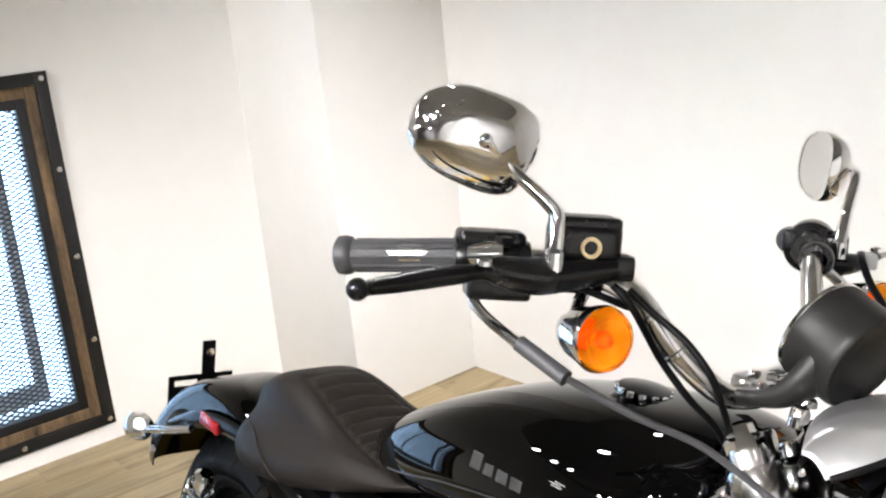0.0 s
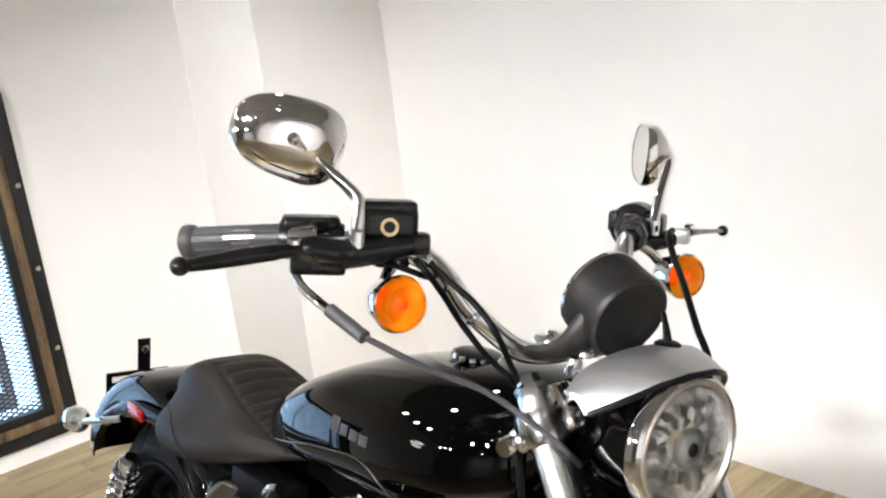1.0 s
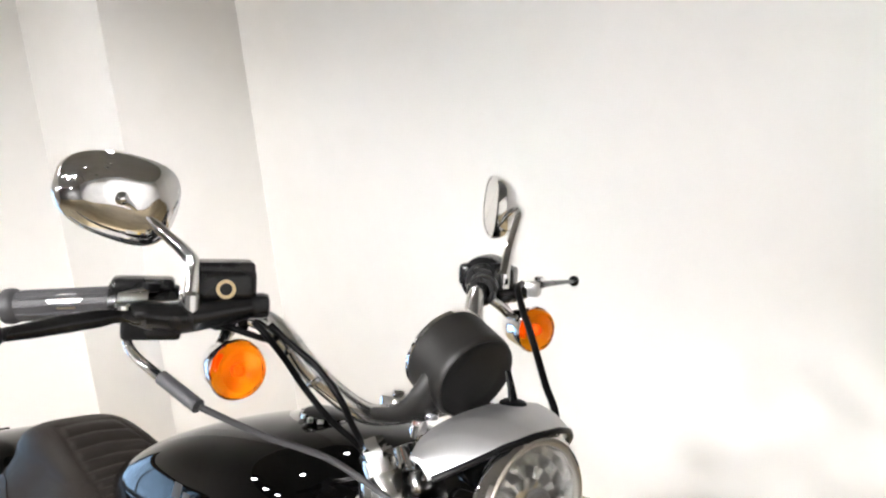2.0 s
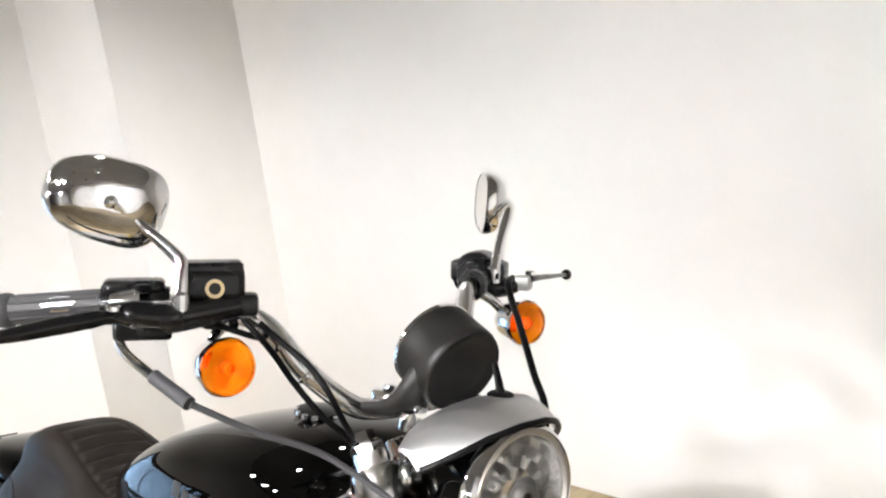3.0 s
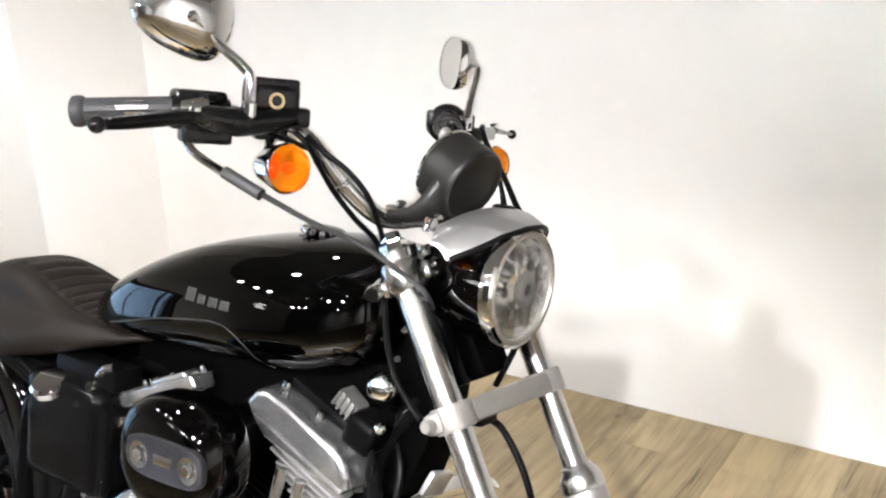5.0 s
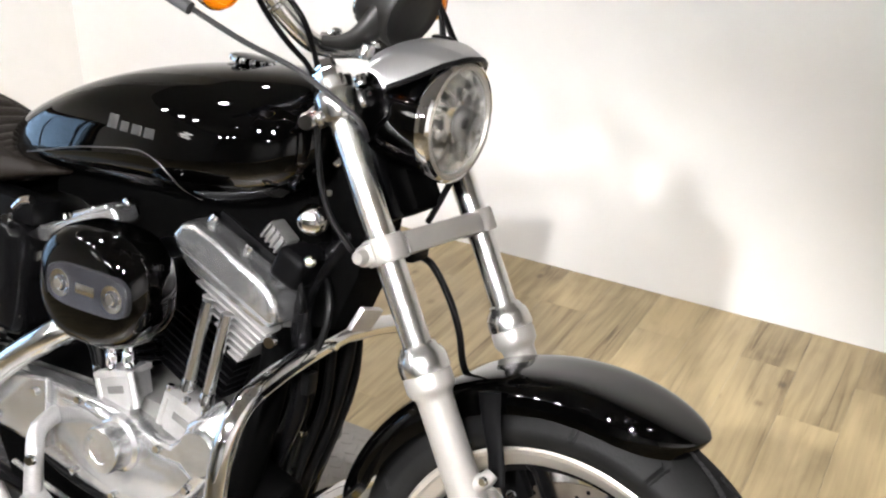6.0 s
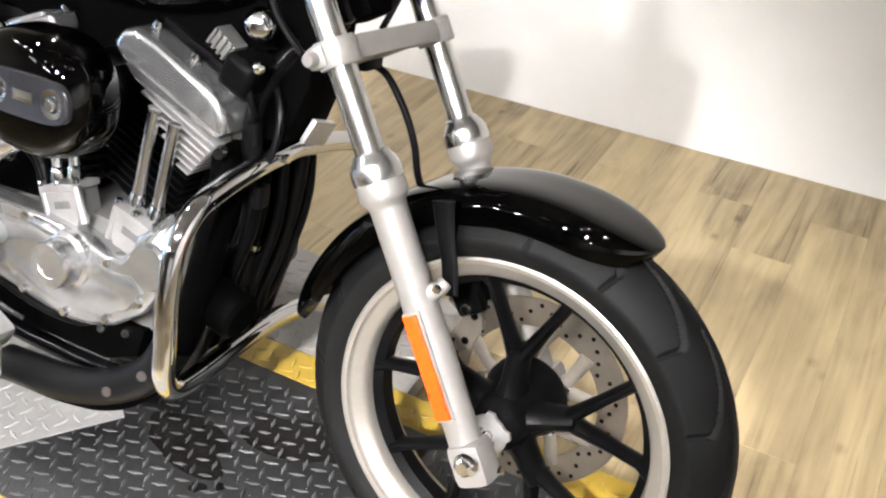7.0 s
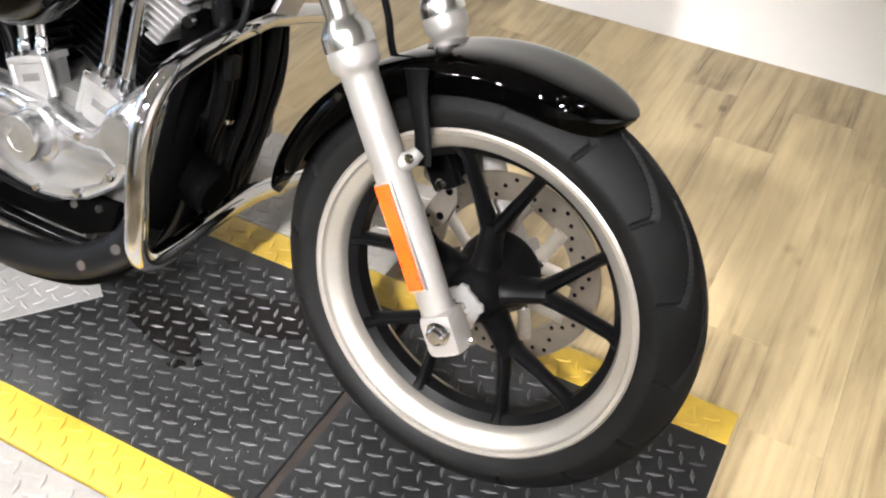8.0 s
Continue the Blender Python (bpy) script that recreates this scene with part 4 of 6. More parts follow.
    for i, (r0, r1) in enumerate(zip(edges, edges[1:])):
        for j in range(10):
            tip, sub = 0.0025 * ((i + j) % 2) + 0.0012 * ((3 * i + 2 * j) % 3), 4
            grid = []
            for k in range(sub + 1):
                a = 2 * math.pi * (j + k / sub + 0.5 * (i % 2)) / 10
                bow = 0.004 * math.sin(math.pi * k / sub)
                grid.append([bm.verts.new((-0.003 - 0.044 * (1 - (r / 0.0665) ** 2) + q * tip + bow * (r / 0.0665), r * math.cos(a), r * math.sin(a))) for r, q in ((r0, 0), ((r0 + r1) / 2, 0.4), (r1, 1))])
            for p, q in zip(grid, grid[1:]):
                for k in range(2):
                    bm.faces.new((p[k], p[k + 1], q[k + 1], q[k]))
    lathe(bm, [(0.0668, -0.004), (0.060, -0.018), (0.045, -0.036), (0.025, -0.047), (0, -0.052)], (0, 0, 0), ahead, 40)
    part("lamp_reflector", bm, "lamp_dish", lamp, "faceted bright reflector", 20)
    bm = B()
    ball(bm, (-0.008, 0, 0), (0.012, 0.0185, 0.0185))
    lathe(bm, [(0.0190, -0.012), (0.0215, -0.010), (0.0215, -0.006), (0.0180, -0.004)], (0, 0, 0), ahead, 28)
    tube(bm, [(-0.014, 0, 0), (-0.018, 0.012, -0.022), (-0.022, 0.022, -0.045)], 0.0055, 8)
    part("bulb_shield", bm, "case", lamp, "grey bulb shield")
    part("bulb_tip", ball(B(), (0.003, 0, 0), (0.004, 0.0075, 0.0075), None, 16, 10), "plastic", lamp, "dark bulb tip")
    part("side_bulb", lathe(B(), [(0.0085, -0.024), (0.0085, -0.012), (0.0062, -0.010), (0.0058, -0.014), (0, -0.014)], (0, 0.038, -0.004), ahead, 24), "silver_dark", lamp, "small parking bulb socket")
    glass = part("headlamp_glass", lathe(B(), [(0.0668, 0.002), (0.062, 0.006), (0.05, 0.0105), (0.03, 0.014), (0.012, 0.0155), (0, 0.0157), (0, 0.0132), (0.012, 0.013), (0.03, 0.0115), (0.05, 0.008), (0.062, 0.0035), (0.0655, 0.0)], (0, 0, 0), ahead, 64), "lens", lamp, "clear headlamp glass")
    glass.visible_shadow = False
    part("lamp_mount", box(B(), (-0.06, 0, 0.078), (0.05, 0.03, 0.02), 0.006), "black_satin", lamp)

    # eyebrow visor over the headlamp: a crowned top panel folded down at either side
    VISOR_Y = -0.020

    def visor_point(u, v):
        """A domed top, folded down along two lines that run forward to the front lip."""
        a, wide = abs(v), 0.118
        xf, xr = -0.230 - 0.060 * a ** 2.0, -0.345 + 0.033 * a ** 2
        z = 1.010 + 0.007 * u - 0.012 * a * a + 0.024 * math.sin(math.pi * (0.08 + 0.84 * u)) * (1 - 0.7 * a * a)
        z -= wide * (0.16 * max(0, a - 0.80 + 0.62 * u) + 0.20 * max(0, a - 1.0 + 0.52 * u))
        return Vector((xr + (xf - xr) * u, VISOR_Y + v * wide * (1 - 0.05 * u), z))
    bm = B()
    nu, nv = 60, 121
    faces_top, faces_low = ([[bm.verts.new(visor_point(i / (nu - 1), -1 + 2 * j / (nv - 1)) + Vector((0, 0, off))) for i in range(nu)] for j in range(nv)] for off in (0.0, -0.004))
    for j in range(nv - 1):
        for i in range(nu - 1):
            bm.faces.new((faces_top[j][i], faces_top[j][i + 1], faces_top[j + 1][i + 1], faces_top[j + 1][i]))
            bm.faces.new((faces_low[j][i], faces_low[j + 1][i], faces_low[j + 1][i + 1], faces_low[j][i + 1]))
        for i in (0, nu - 1):
            bm.faces.new((faces_top[j][i], faces_top[j + 1][i], faces_low[j + 1][i], faces_low[j][i]))
    for j in (0, nv - 1):
        for i in range(nu - 1):
            bm.faces.new((faces_top[j][i], faces_top[j][i + 1], faces_low[j][i + 1], faces_low[j][i]))
    visor = part_("headlamp_visor", bm, "visor_metal", bike, "cast aluminium eyebrow visor over the headlamp", 50)
    part("visor_edge", tube(B(), [visor_point(1, -0.98 + 1.96 * j / 40) + Vector((0.001, 0, -0.004)) for j in range(41)], 0.0036, 8, steps=2), "plastic", visor, "black rubber edging")
    p = visor_point(0.50, 0.10)
    part("visor_grommet", lathe(B(), [(0.015, -0.004), (0.015, 0.001), (0.012, 0.003), (0, 0.003)], p, (0.05, 0, 1), 20), "plastic", visor, "black grommet on the visor")
    for y in (-0.004, 0.005):
        part("gauge_wire", tube(B(), [p + Vector((0, y, 0)), p + Vector((-0.004, y * 0.6, 0.016)), p + Vector((-0.010, y * 0.3, 0.034))], 0.0024, 8), "cable", visor, "thin black gauge wire")
    for y in (-0.075, 0.04):
        part("visor_bolt", lathe(B(), [(0.0095, -0.010), (0.0095, 0.004), (0.007, 0.009), (0, 0.010)], (-0.344, VISOR_Y + y, 1.012), (0.1, 0, 1), 16), "chrome", visor)

    # --- speedometer: a short drum on a bracket, its back turned ahead and down
    ax, pod_at = Vector((0.92, -0.10, -0.38)).normalized(), Vector((-0.316, -0.038, 1.062))
    pod = part_("speedometer", lathe(B(), [(0, -0.060), (0.046, -0.060), (0.0525, -0.057), (0.0530, -0.048), (0.0522, -0.046), (0.0520, -0.010), (0.0515, -0.006), (0.0500, -0.0015), (0.0480, 0.0), (0.0462, -0.0012), (0.0450, -0.0020), (0.03, -0.0005), (0, 0.0006)], pod_at, ax, 64), "gauge_plastic", bike, "black speedometer pod", 60)
    part("bezel", lathe(B(), [(0.0425, -0.0602), (0.0505, -0.0612), (0.0532, -0.0595), (0.0534, -0.0560), (0.0524, -0.0550)], pod_at, ax, 56), "chrome", pod, "chrome bezel")
    part("dial", lathe(B(), [(0.043, -0.0604), (0, -0.0606)], pod_at, ax, 40), "black_satin", pod)
    part("gauge_bracket", tube(B(), [(-0.346, -0.066, 1.058), (-0.356, -0.076, 1.038), (-0.371, -0.085, 1.023), (-0.390, -0.092, 1.016), (-0.410, -0.100, 1.014)], [0.024, 0.022, 0.017, 0.0125, 0.0105], 16, flat=0.62, up=(1, 0, 0)), "gauge_plastic", pod, "black gauge bracket")
    part("gauge_bracket", tube(B(), [(-0.365, 0.01, 1.050), (-0.395, 0.020, 1.022), (-0.425, 0.024, 1.006)], [0.022, 0.018, 0.014], 14, flat=0.55, up=(0, 1, 0)), "gauge_plastic", pod)
    part("bracket_bolt", bolt(B(), (-0.352, -0.070, 1.016), (0, 0, 1), 0.009, 0.008), "chrome", pod)

    # --- handlebar, grips, levers, controls
    BAR_Y = -0.012

    def bar(y):
        if y < 0:
            return [(x, BAR_Y - w, z) for x, w, z in ((-0.428, 0, 1.002), (-0.428, 0.050, 1.003), (-0.434, 0.090, 1.014), (-0.454, 0.138, 1.056), (-0.484, 0.174, 1.108), (-0.532, 0.222, 1.128), (-0.590, 0.318, 1.131), (-0.663, 0.375, 1.121))]
        return [(x, BAR_Y + y * w, z) for x, w, z in ((-0.428, 0, 1.002), (-0.430, 0.055, 1.002), (-0.445, 0.100, 1.020), (-0.478, 0.140, 1.070), (-0.508, 0.178, 1.113), (-0.535, 0.225, 1.128), (-0.590, 0.318, 1.131), (-0.663, 0.375, 1.121))]
    hb = part_("handlebar", tube(B(), bar(-1)[:0:-1] + bar(1), 0.0127, 16), "fork_chrome", bike, "chrome handlebar")
    part("bar_clamp", box(B(), (-0.43, 0, 1.012), (0.042, 0.115, 0.024), 0.008), "chrome", hb)
    for y in (-1, 1):
        part("clamp_bolt", bolt(B(), (-0.43, y * 0.045, 1.024), (0, 0, 1), 0.007, 0.006), "chrome", hb)
    for y in (-1, 1):
        d = (Vector(bar(y)[-1]) - Vector(bar(y)[-2])).normalized()
        o = Vector(bar(y)[-1]) - d * 0.108
        d_in = (Vector(bar(y)[-2]) - Vector(bar(y)[-3])).normalized()
        grip = part_("grip", lathe(B(), [(0.0128, 0), (0.0140, 0.0), (0.0147, 0.004), (0.0150, 0.05), (0.0154, 0.108), (0.0185, 0.111), (0.0195, 0.116), (0.0187, 0.123), (0.0145, 0.126), (0, 0.127)], o, d, 36), "grip", bike, "ribbed black rubber grip")
        x = d.orthogonal().normalized()
        z = d.cross(x)
        for k in range(10):
            a = 2 * math.pi * k / 10
            q = x * math.cos(a) + z * math.sin(a)
            part("grip_rib", tube(B(), [o + d * 0.006 + q * 0.0146, o + d * 0.106 + q * 0.0150], 0.0022, 6, smooth=False), "grip", grip)
        part("grip_collar", lathe(B(), [(0.0128, -0.042), (0.0150, -0.042), (0.0150, -0.002), (0.0128, -0.002)], o, d, 24, closed=True), "chrome" if y < 0 else "plastic", grip, "chrome throttle sleeve" if y < 0 else "")
        # switch housing in two halves
        sw = B()
        c = Vector(bar(y)[-2]) - d_in * 0.042 if y < 0 else Vector((-0.556, 0.236, 1.131))
        turn = Matrix.Rotation(y * radians(30), 4, 'Z')
        if y < 0:
            lathe(sw, [(0.0128, -0.036), (0.020, -0.036), (0.0225, -0.030), (0.0225, 0.030), (0.020, 0.036), (0.0128, 0.036)], c, d_in, 28, closed=True)
            box(sw, c + Vector((-0.002, 0, 0.019)), (0.040, 0.066, 0.018), 0.008, turn, 3)
            box(sw, c + Vector((0.008, 0.004, -0.026)), (0.036, 0.062, 0.022), 0.006, turn, 3)
        else:
            lathe(sw, [(0.0128, -0.034), (0.020, -0.034), (0.0235, -0.028), (0.0245, -0.018), (0.0325, -0.014), (0.0335, -0.006), (0.0335, 0.004), (0.0315, 0.008), (0.0315, 0.040), (0.026, 0.046), (0.0128, 0.046)], c, d_in, 36, closed=True)
            box(sw, c + Vector((0.026, 0.014, 0.004)), (0.030, 0.048, 0.030), 0.007, turn, 3)
            box(sw, c + Vector((-0.020, -0.016, 0.006)), (0.018, 0.034, 0.030), 0.006, turn, 3)
        house = part_("switch_housing", sw, "control_black", bike, "black switch housing")
        part("switch_button", box(B(), c + Vector((0.022, -0.004, 0.020)), (0.012, 0.016, 0.010), 0.003), "plastic", house)
        part("switch_button", box(B(), c + Vector((0.024, 0.012, 0.002)), (0.010, 0.014, 0.010), 0.003), "plastic", house)
        part("switch_screw", bolt(B(), c + Vector((0.018, 0.02, -0.035)), (0, 0, -1), 0.004, 0.003), "dull_chrome", house)
        # perch and lever
        perch = B()
        pc = Vector((-0.520, BAR_Y + y * 0.206, 1.122))
        lathe(perch, [(0.0128, -0.020), (0.019, -0.020), (0.021, -0.015), (0.021, 0.015), (0.019, 0.020), (0.0128, 0.020)], pc, d_in, 24, closed=True)
        if y < 0:
            tube(perch, [(-0.474, -0.222, 1.134), (-0.486, -0.245, 1.130), (-0.504, -0.290, 1.124), (-0.518, -0.325, 1.128), (-0.524, -0.340, 1.130)], [0.012, 0.016, 0.019, 0.015, 0.008], 16, flat=0.95)
            box(perch, (-0.476, -0.216, 1.134), (0.024, 0.030, 0.026), 0.007, turn)
            lev = [(-0.510, -0.318, 1.124), (-0.521, -0.346, 1.1270), (-0.527, -0.366, 1.1250), (-0.535, -0.396, 1.1210), (-0.540, -0.428, 1.1165), (-0.542, -0.462, 1.1135)]
            rad, fl = [0.010, 0.0085, 0.0115, 0.0118, 0.0102, 0.0075], 0.8
        else:
            tube(perch, [(-0.530, 0.212, 1.120), (-0.512, 0.236, 1.116), (-0.503, 0.262, 1.118)], [0.016, 0.015, 0.011], 14)
            lev = [(-0.497, 0.262, 1.122), (-0.497, 0.284, 1.126), (-0.512, 0.330, 1.124), (-0.535, 0.395, 1.120), (-0.553, 0.444, 1.117)]
            rad, fl = [0.010, 0.0105, 0.0075, 0.0058, 0.0052], 0.55
        pch = part_("lever_perch", perch, "control_black", bike, "black lever perch")
        if y > 0:
            part("perch_block", box(B(), (-0.499, 0.272, 1.121), (0.026, 0.034, 0.020), 0.004, turn), "silver_dark", pch, "grey cast pivot block")
        lv = part_("brake_lever" if y < 0 else "clutch_lever", tube(B(), lev, rad, 14, flat=fl), "control_black", bike, "black brake lever with a ball end" if y < 0 else "black clutch lever with a ball end")
        part("lever_ball", ball(B(), lev[-1], 0.0100 if y < 0 else 0.0085), "control_black", lv)
        part("lever_pivot", bolt(B(), (lev[1][0] + 0.004, lev[1][1], lev[1][2] + 0.007), (0, 0, 1), 0.008, 0.006), "chrome", lv)
        # stalk of the signal
        part_("signal_stalk", tube(B(), [(-0.508, BAR_Y + y * 0.205, 1.112), (-0.500, BAR_Y + y * 0.225, 1.098), (-0.492, BAR_Y + y * 0.238, 1.083)], 0.007, 10), "chrome")
        turn_signal(bike, (-0.455, BAR_Y + y * 0.240, 1.073), "round chrome turn signal with an amber lens")
    # brake fluid reservoir at the right
    bm = B()
    rot = Matrix.Rotation(radians(-27), 4, "Z")
    RES_AT = Vector((-0.500, -0.240, 1.156))
    box(bm, RES_AT, (0.044, 0.066, 0.040), 0.012, rot, 4)
    res = part_("brake_reservoir", bm, "control_black", bike, "black brake fluid reservoir with a sight glass")
    part("reservoir_lid", box(B(), RES_AT + Vector((0, 0, 0.0175)), (0.040, 0.062, 0.014), 0.005, rot, 3), "control_black", res)
    n_ = (rot @ Vector((1, 0, 0)))
    part("sight_glass", lathe(B(), [(0.0100, 0), (0.0100, 0.003), (0.0068, 0.003), (0.0064, 0.001)], RES_AT + n_ * 0.0215 + Vector((0, 0, -0.003)), n_, 24), "brass", res, "brass-rimmed sight glass")
    part("sight_window", lathe(B(), [(0.0066, 0.0012), (0, 0.0016)], RES_AT + n_ * 0.0215 + Vector((0, 0, -0.003)), n_, 20), "black_paint", res)
    mirror(bike, (-0.567, -0.328, 1.245), (-0.93, 0.30, 0.06), [(-0.493, -0.283, 1.140), (-0.496, -0.280, 1.176), (-0.505, -0.284, 1.190), (-0.536, -0.305, 1.219)], "chrome backed rear-view mirror", roll=16)
    mirror(bike, (-0.590, 0.284, 1.234), (-0.62, -0.785, 0.05), [(-0.509, 0.222, 1.136), (-0.514, 0.238, 1.180), (-0.525, 0.268, 1.222), (-0.548, 0.298, 1.230)], "chrome rear-view mirror turned inwards", roll=-6, outer=-1)

    # --- cables
    thr = part_("throttle_cable", tube(B(), [(-0.445, -0.300, 1.043), (-0.415, -0.245, 1.012), (-0.385, -0.185, 0.985), (-0.350, -0.150, 0.955), (-0.325, -0.125, 0.930), (-0.335, -0.085, 0.90)], 0.0036, 10), "grip", bike, "black throttle cable")
    part("cable_elbow", tube(B(), [(-0.566, -0.300, 1.112), (-0.566, -0.314, 1.096), (-0.545, -0.318, 1.082), (-0.512, -0.312, 1.067), (-0.492, -0.309, 1.060)], 0.0055, 10), "chrome", thr, "chrome cable elbow")
    part("cable_sleeve", tube(B(), [(-0.500, -0.311, 1.064), (-0.448, -0.300, 1.043)], 0.0078, 12, smooth=False), "grip", thr, "black cable adjuster sleeve")
    part_("clutch_cable", tube(B(), [(-0.486, 0.235, 1.132), (-0.468, 0.206, 1.128), (-0.446, 0.190, 1.106), (-0.412, 0.166, 1.084), (-0.376, 0.140, 1.058), (-0.345, 0.120, 1.030), (-0.312, 0.10, 1.002), (-0.292, 0.07, 0.965), (-0.300, 0.03, 0.92)], 0.0046, 10), "cable", bike, "black clutch cable")
    part_("brake_hose", tube(B(), [(-0.476, -0.196, 1.112), (-0.456, -0.182, 1.092), (-0.424, -0.172, 1.072), (-0.398, -0.162, 1.044), (-0.390, -0.148, 1.012), (-0.396, -0.126, 0.984), (-0.42, -0.095, 0.95)], 0.0037, 10), "cable", bike, "black brake hose")
    part_("wiring_loom", tube(B(), [(-0.480, -0.214, 1.116), (-0.464, -0.206, 1.100), (-0.462, -0.184, 1.074), (-0.452, -0.166, 1.044), (-0.430, -0.146, 1.010), (-0.414, -0.122, 0.984), (-0.42, -0.09, 0.955)], 0.0038, 10), "cable", bike, "black wiring loom")
    part_("switch_wire", tube(B(), [(-0.500, -0.240, 1.112), (-0.478, -0.222, 1.104), (-0.470, -0.198, 1.096), (-0.482, -0.180, 1.100)], 0.0036, 8), "cable", bike, "thin black switch wire")
    for x, y, z in ((-0.470, -0.171, 1.086), (-0.452, -0.148, 1.052)):
        part_("cable_tie", lathe(B(), [(0.0130, -0.003), (0.0142, -0.002), (0.0142, 0.002), (0.0130, 0.003)], (x, y, z), (-0.42, -0.5, 0.75), 20, closed=True), "dull_chrome", bike, "thin metal clip round the bar")
    hose = part_("front_brake_hose", tube(B(), [(-0.300, 0.02, 0.735), (-0.279, 0.03, 0.723), (-0.245, 0.03, 0.683), (-0.222, 0.03, 0.639), (-0.208, 0.032, 0.591), (-0.185, 0.055, 0.53), (-0.165, 0.075, 0.49)], 0.0052, 10), "cable", bike, "black front brake hose")
    part("hose_block", box(B(), (-0.300, 0.005, 0.742), (0.030, 0.046, 0.022), 0.006), "plastic", hose)
    part_("neck_cable", tube(B(), [(-0.300, -0.142, 0.768), (-0.313, -0.14, 0.777), (-0.343, -0.14, 0.806), (-0.362, -0.14, 0.847), (-0.374, -0.14, 0.905), (-0.380, -0.14, 0.955)], 0.0042, 8), "cable")
    part_("lamp_wire", tube(B(), [(-0.258, 0.02, 0.862), (-0.264, 0.02, 0.846), (-0.278, 0.02, 0.812), (-0.290, 0.02, 0.785)], 0.0048, 8), "cable")

    # --- tank
    bm = B()
    xs = [-1.085 + (1.085 - 0.40) * (1 - math.cos(math.pi * i / 60)) / 2 for i in range(61)]
    loft(bm, [[tank_point(x, 2 * math.pi * j / 72) for j in range(72)] for x in xs])
    tank = part_("fuel_tank", bm, "black_paint", bike, "gloss black fuel tank", 60)
    part("tank_ridge", tube(B(), [tank_side(x, z, 0.0002) for x, z in ((-0.95, 0.762), (-0.883, 0.780), (-0.794, 0.804), (-0.70, 0.822), (-0.655, 0.827), (-0.625, 0.821), (-0.603, 0.804), (-0.594, 0.784), (-0.590, 0.764))], 0.0012, 8), "lettering", tank, "thin raised seam along the tank flank")
    CAP_AT = Vector((-0.590, -0.020, 0.946))
    cap = part("fuel_cap", lathe(B(), [(0.038, -0.012), (0.038, 0.002), (0.035, 0.005), (0.027, 0.006), (0.026, 0.010), (0.031, 0.012), (0.0325, 0.016), (0.031, 0.020), (0.018, 0.0225), (0, 0.023)], CAP_AT, (0.10, 0.03, 1), 40), "black_paint", tank, "black fuel cap with a chrome knurled rim")
    for k in range(14):
        a = 2 * math.pi * k / 14
        part("cap_knurl", box(B(), CAP_AT + Vector((0.002 + 0.0315 * math.cos(a), -0.002 + 0.0315 * math.sin(a), 0.0155 - 0.0032 * math.cos(a) - 0.001 * math.sin(a))), (0.006, 0.009, 0.0085), 0.002, Matrix.Rotation(a, 4, "Z")), "chrome", cap)
    # unread maker's lettering: plain bars
    for k, (wide, high) in enumerate(((0.0190, 0.0200), (0.0160, 0.0140), (0.0190, 0.0140), (0.0190, 0.0140))):
        x, z = -0.714 + 0.0255 * k, 0.8545 + (high - 0.0135) / 2
        p, q = tank_side(x, z, 0.0), tank_side(x, z + 0.006, 0.0)
        tilt = math.atan2(q.y - p.y, 0.006)
        part("lettering", box(B(), tank_side(x, z, 0.0004), (wide, 0.0012, high), 0.0004, Matrix.Rotation(-tilt, 4, "X")), "lettering", tank)

    # --- seat: a bell-shaped section, waisted towards the rear
    SEAT = [(-1.455, 0.060, 0.672, 0.730), (-1.43, 0.100, 0.646, 0.754), (-1.38, 0.136, 0.632, 0.784), (-1.32, 0.151, 0.630, 0.801), (-1.25, 0.156, 0.640, 0.796), (-1.18, 0.156, 0.654, 0.779), (-1.10, 0.148, 0.674, 0.762),
            (-1.02, 0.130, 0.698, 0.752), (-0.96, 0.105, 0.716, 0.748), (-0.925, 0.08, 0.724, 0.748), (-0.905, 0.05, 0.728, 0.746)]
    bell = curve([(0, h, f) for h, f in ((0, 0), (0, 0.7), (0.04, 0.92), (0.18, 1.0), (0.34, 0.97), (0.50, 0.80), (0.66, 0.68), (0.82, 0.63), (0.93, 0.54), (0.985, 0.38), (1.0, 0.18), (1.0, 0))], 6)
    round_ = curve([(0, h, f) for h, f in ((0, 0), (0, 0.7), (0.04, 0.9), (0.2, 1.0), (0.45, 1.0), (0.65, 0.93), (0.8, 0.82), (0.9, 0.68), (0.96, 0.5), (0.99, 0.32), (1.0, 0.15), (1.0, 0))], 6)

    def seat_point(x, i):
        w, lo, hi = smooth_table(SEAT, x)
        k = min(1, max(0, (-1.04 - x) / 0.20))
        k = k * k * (3 - 2 * k)
        p = bell[i] * k + round_[i] * (1 - k)
        return w * p.z, lo + (hi - lo) * p.y
    bm = B()
    secs = []
    side_n = len(bell)
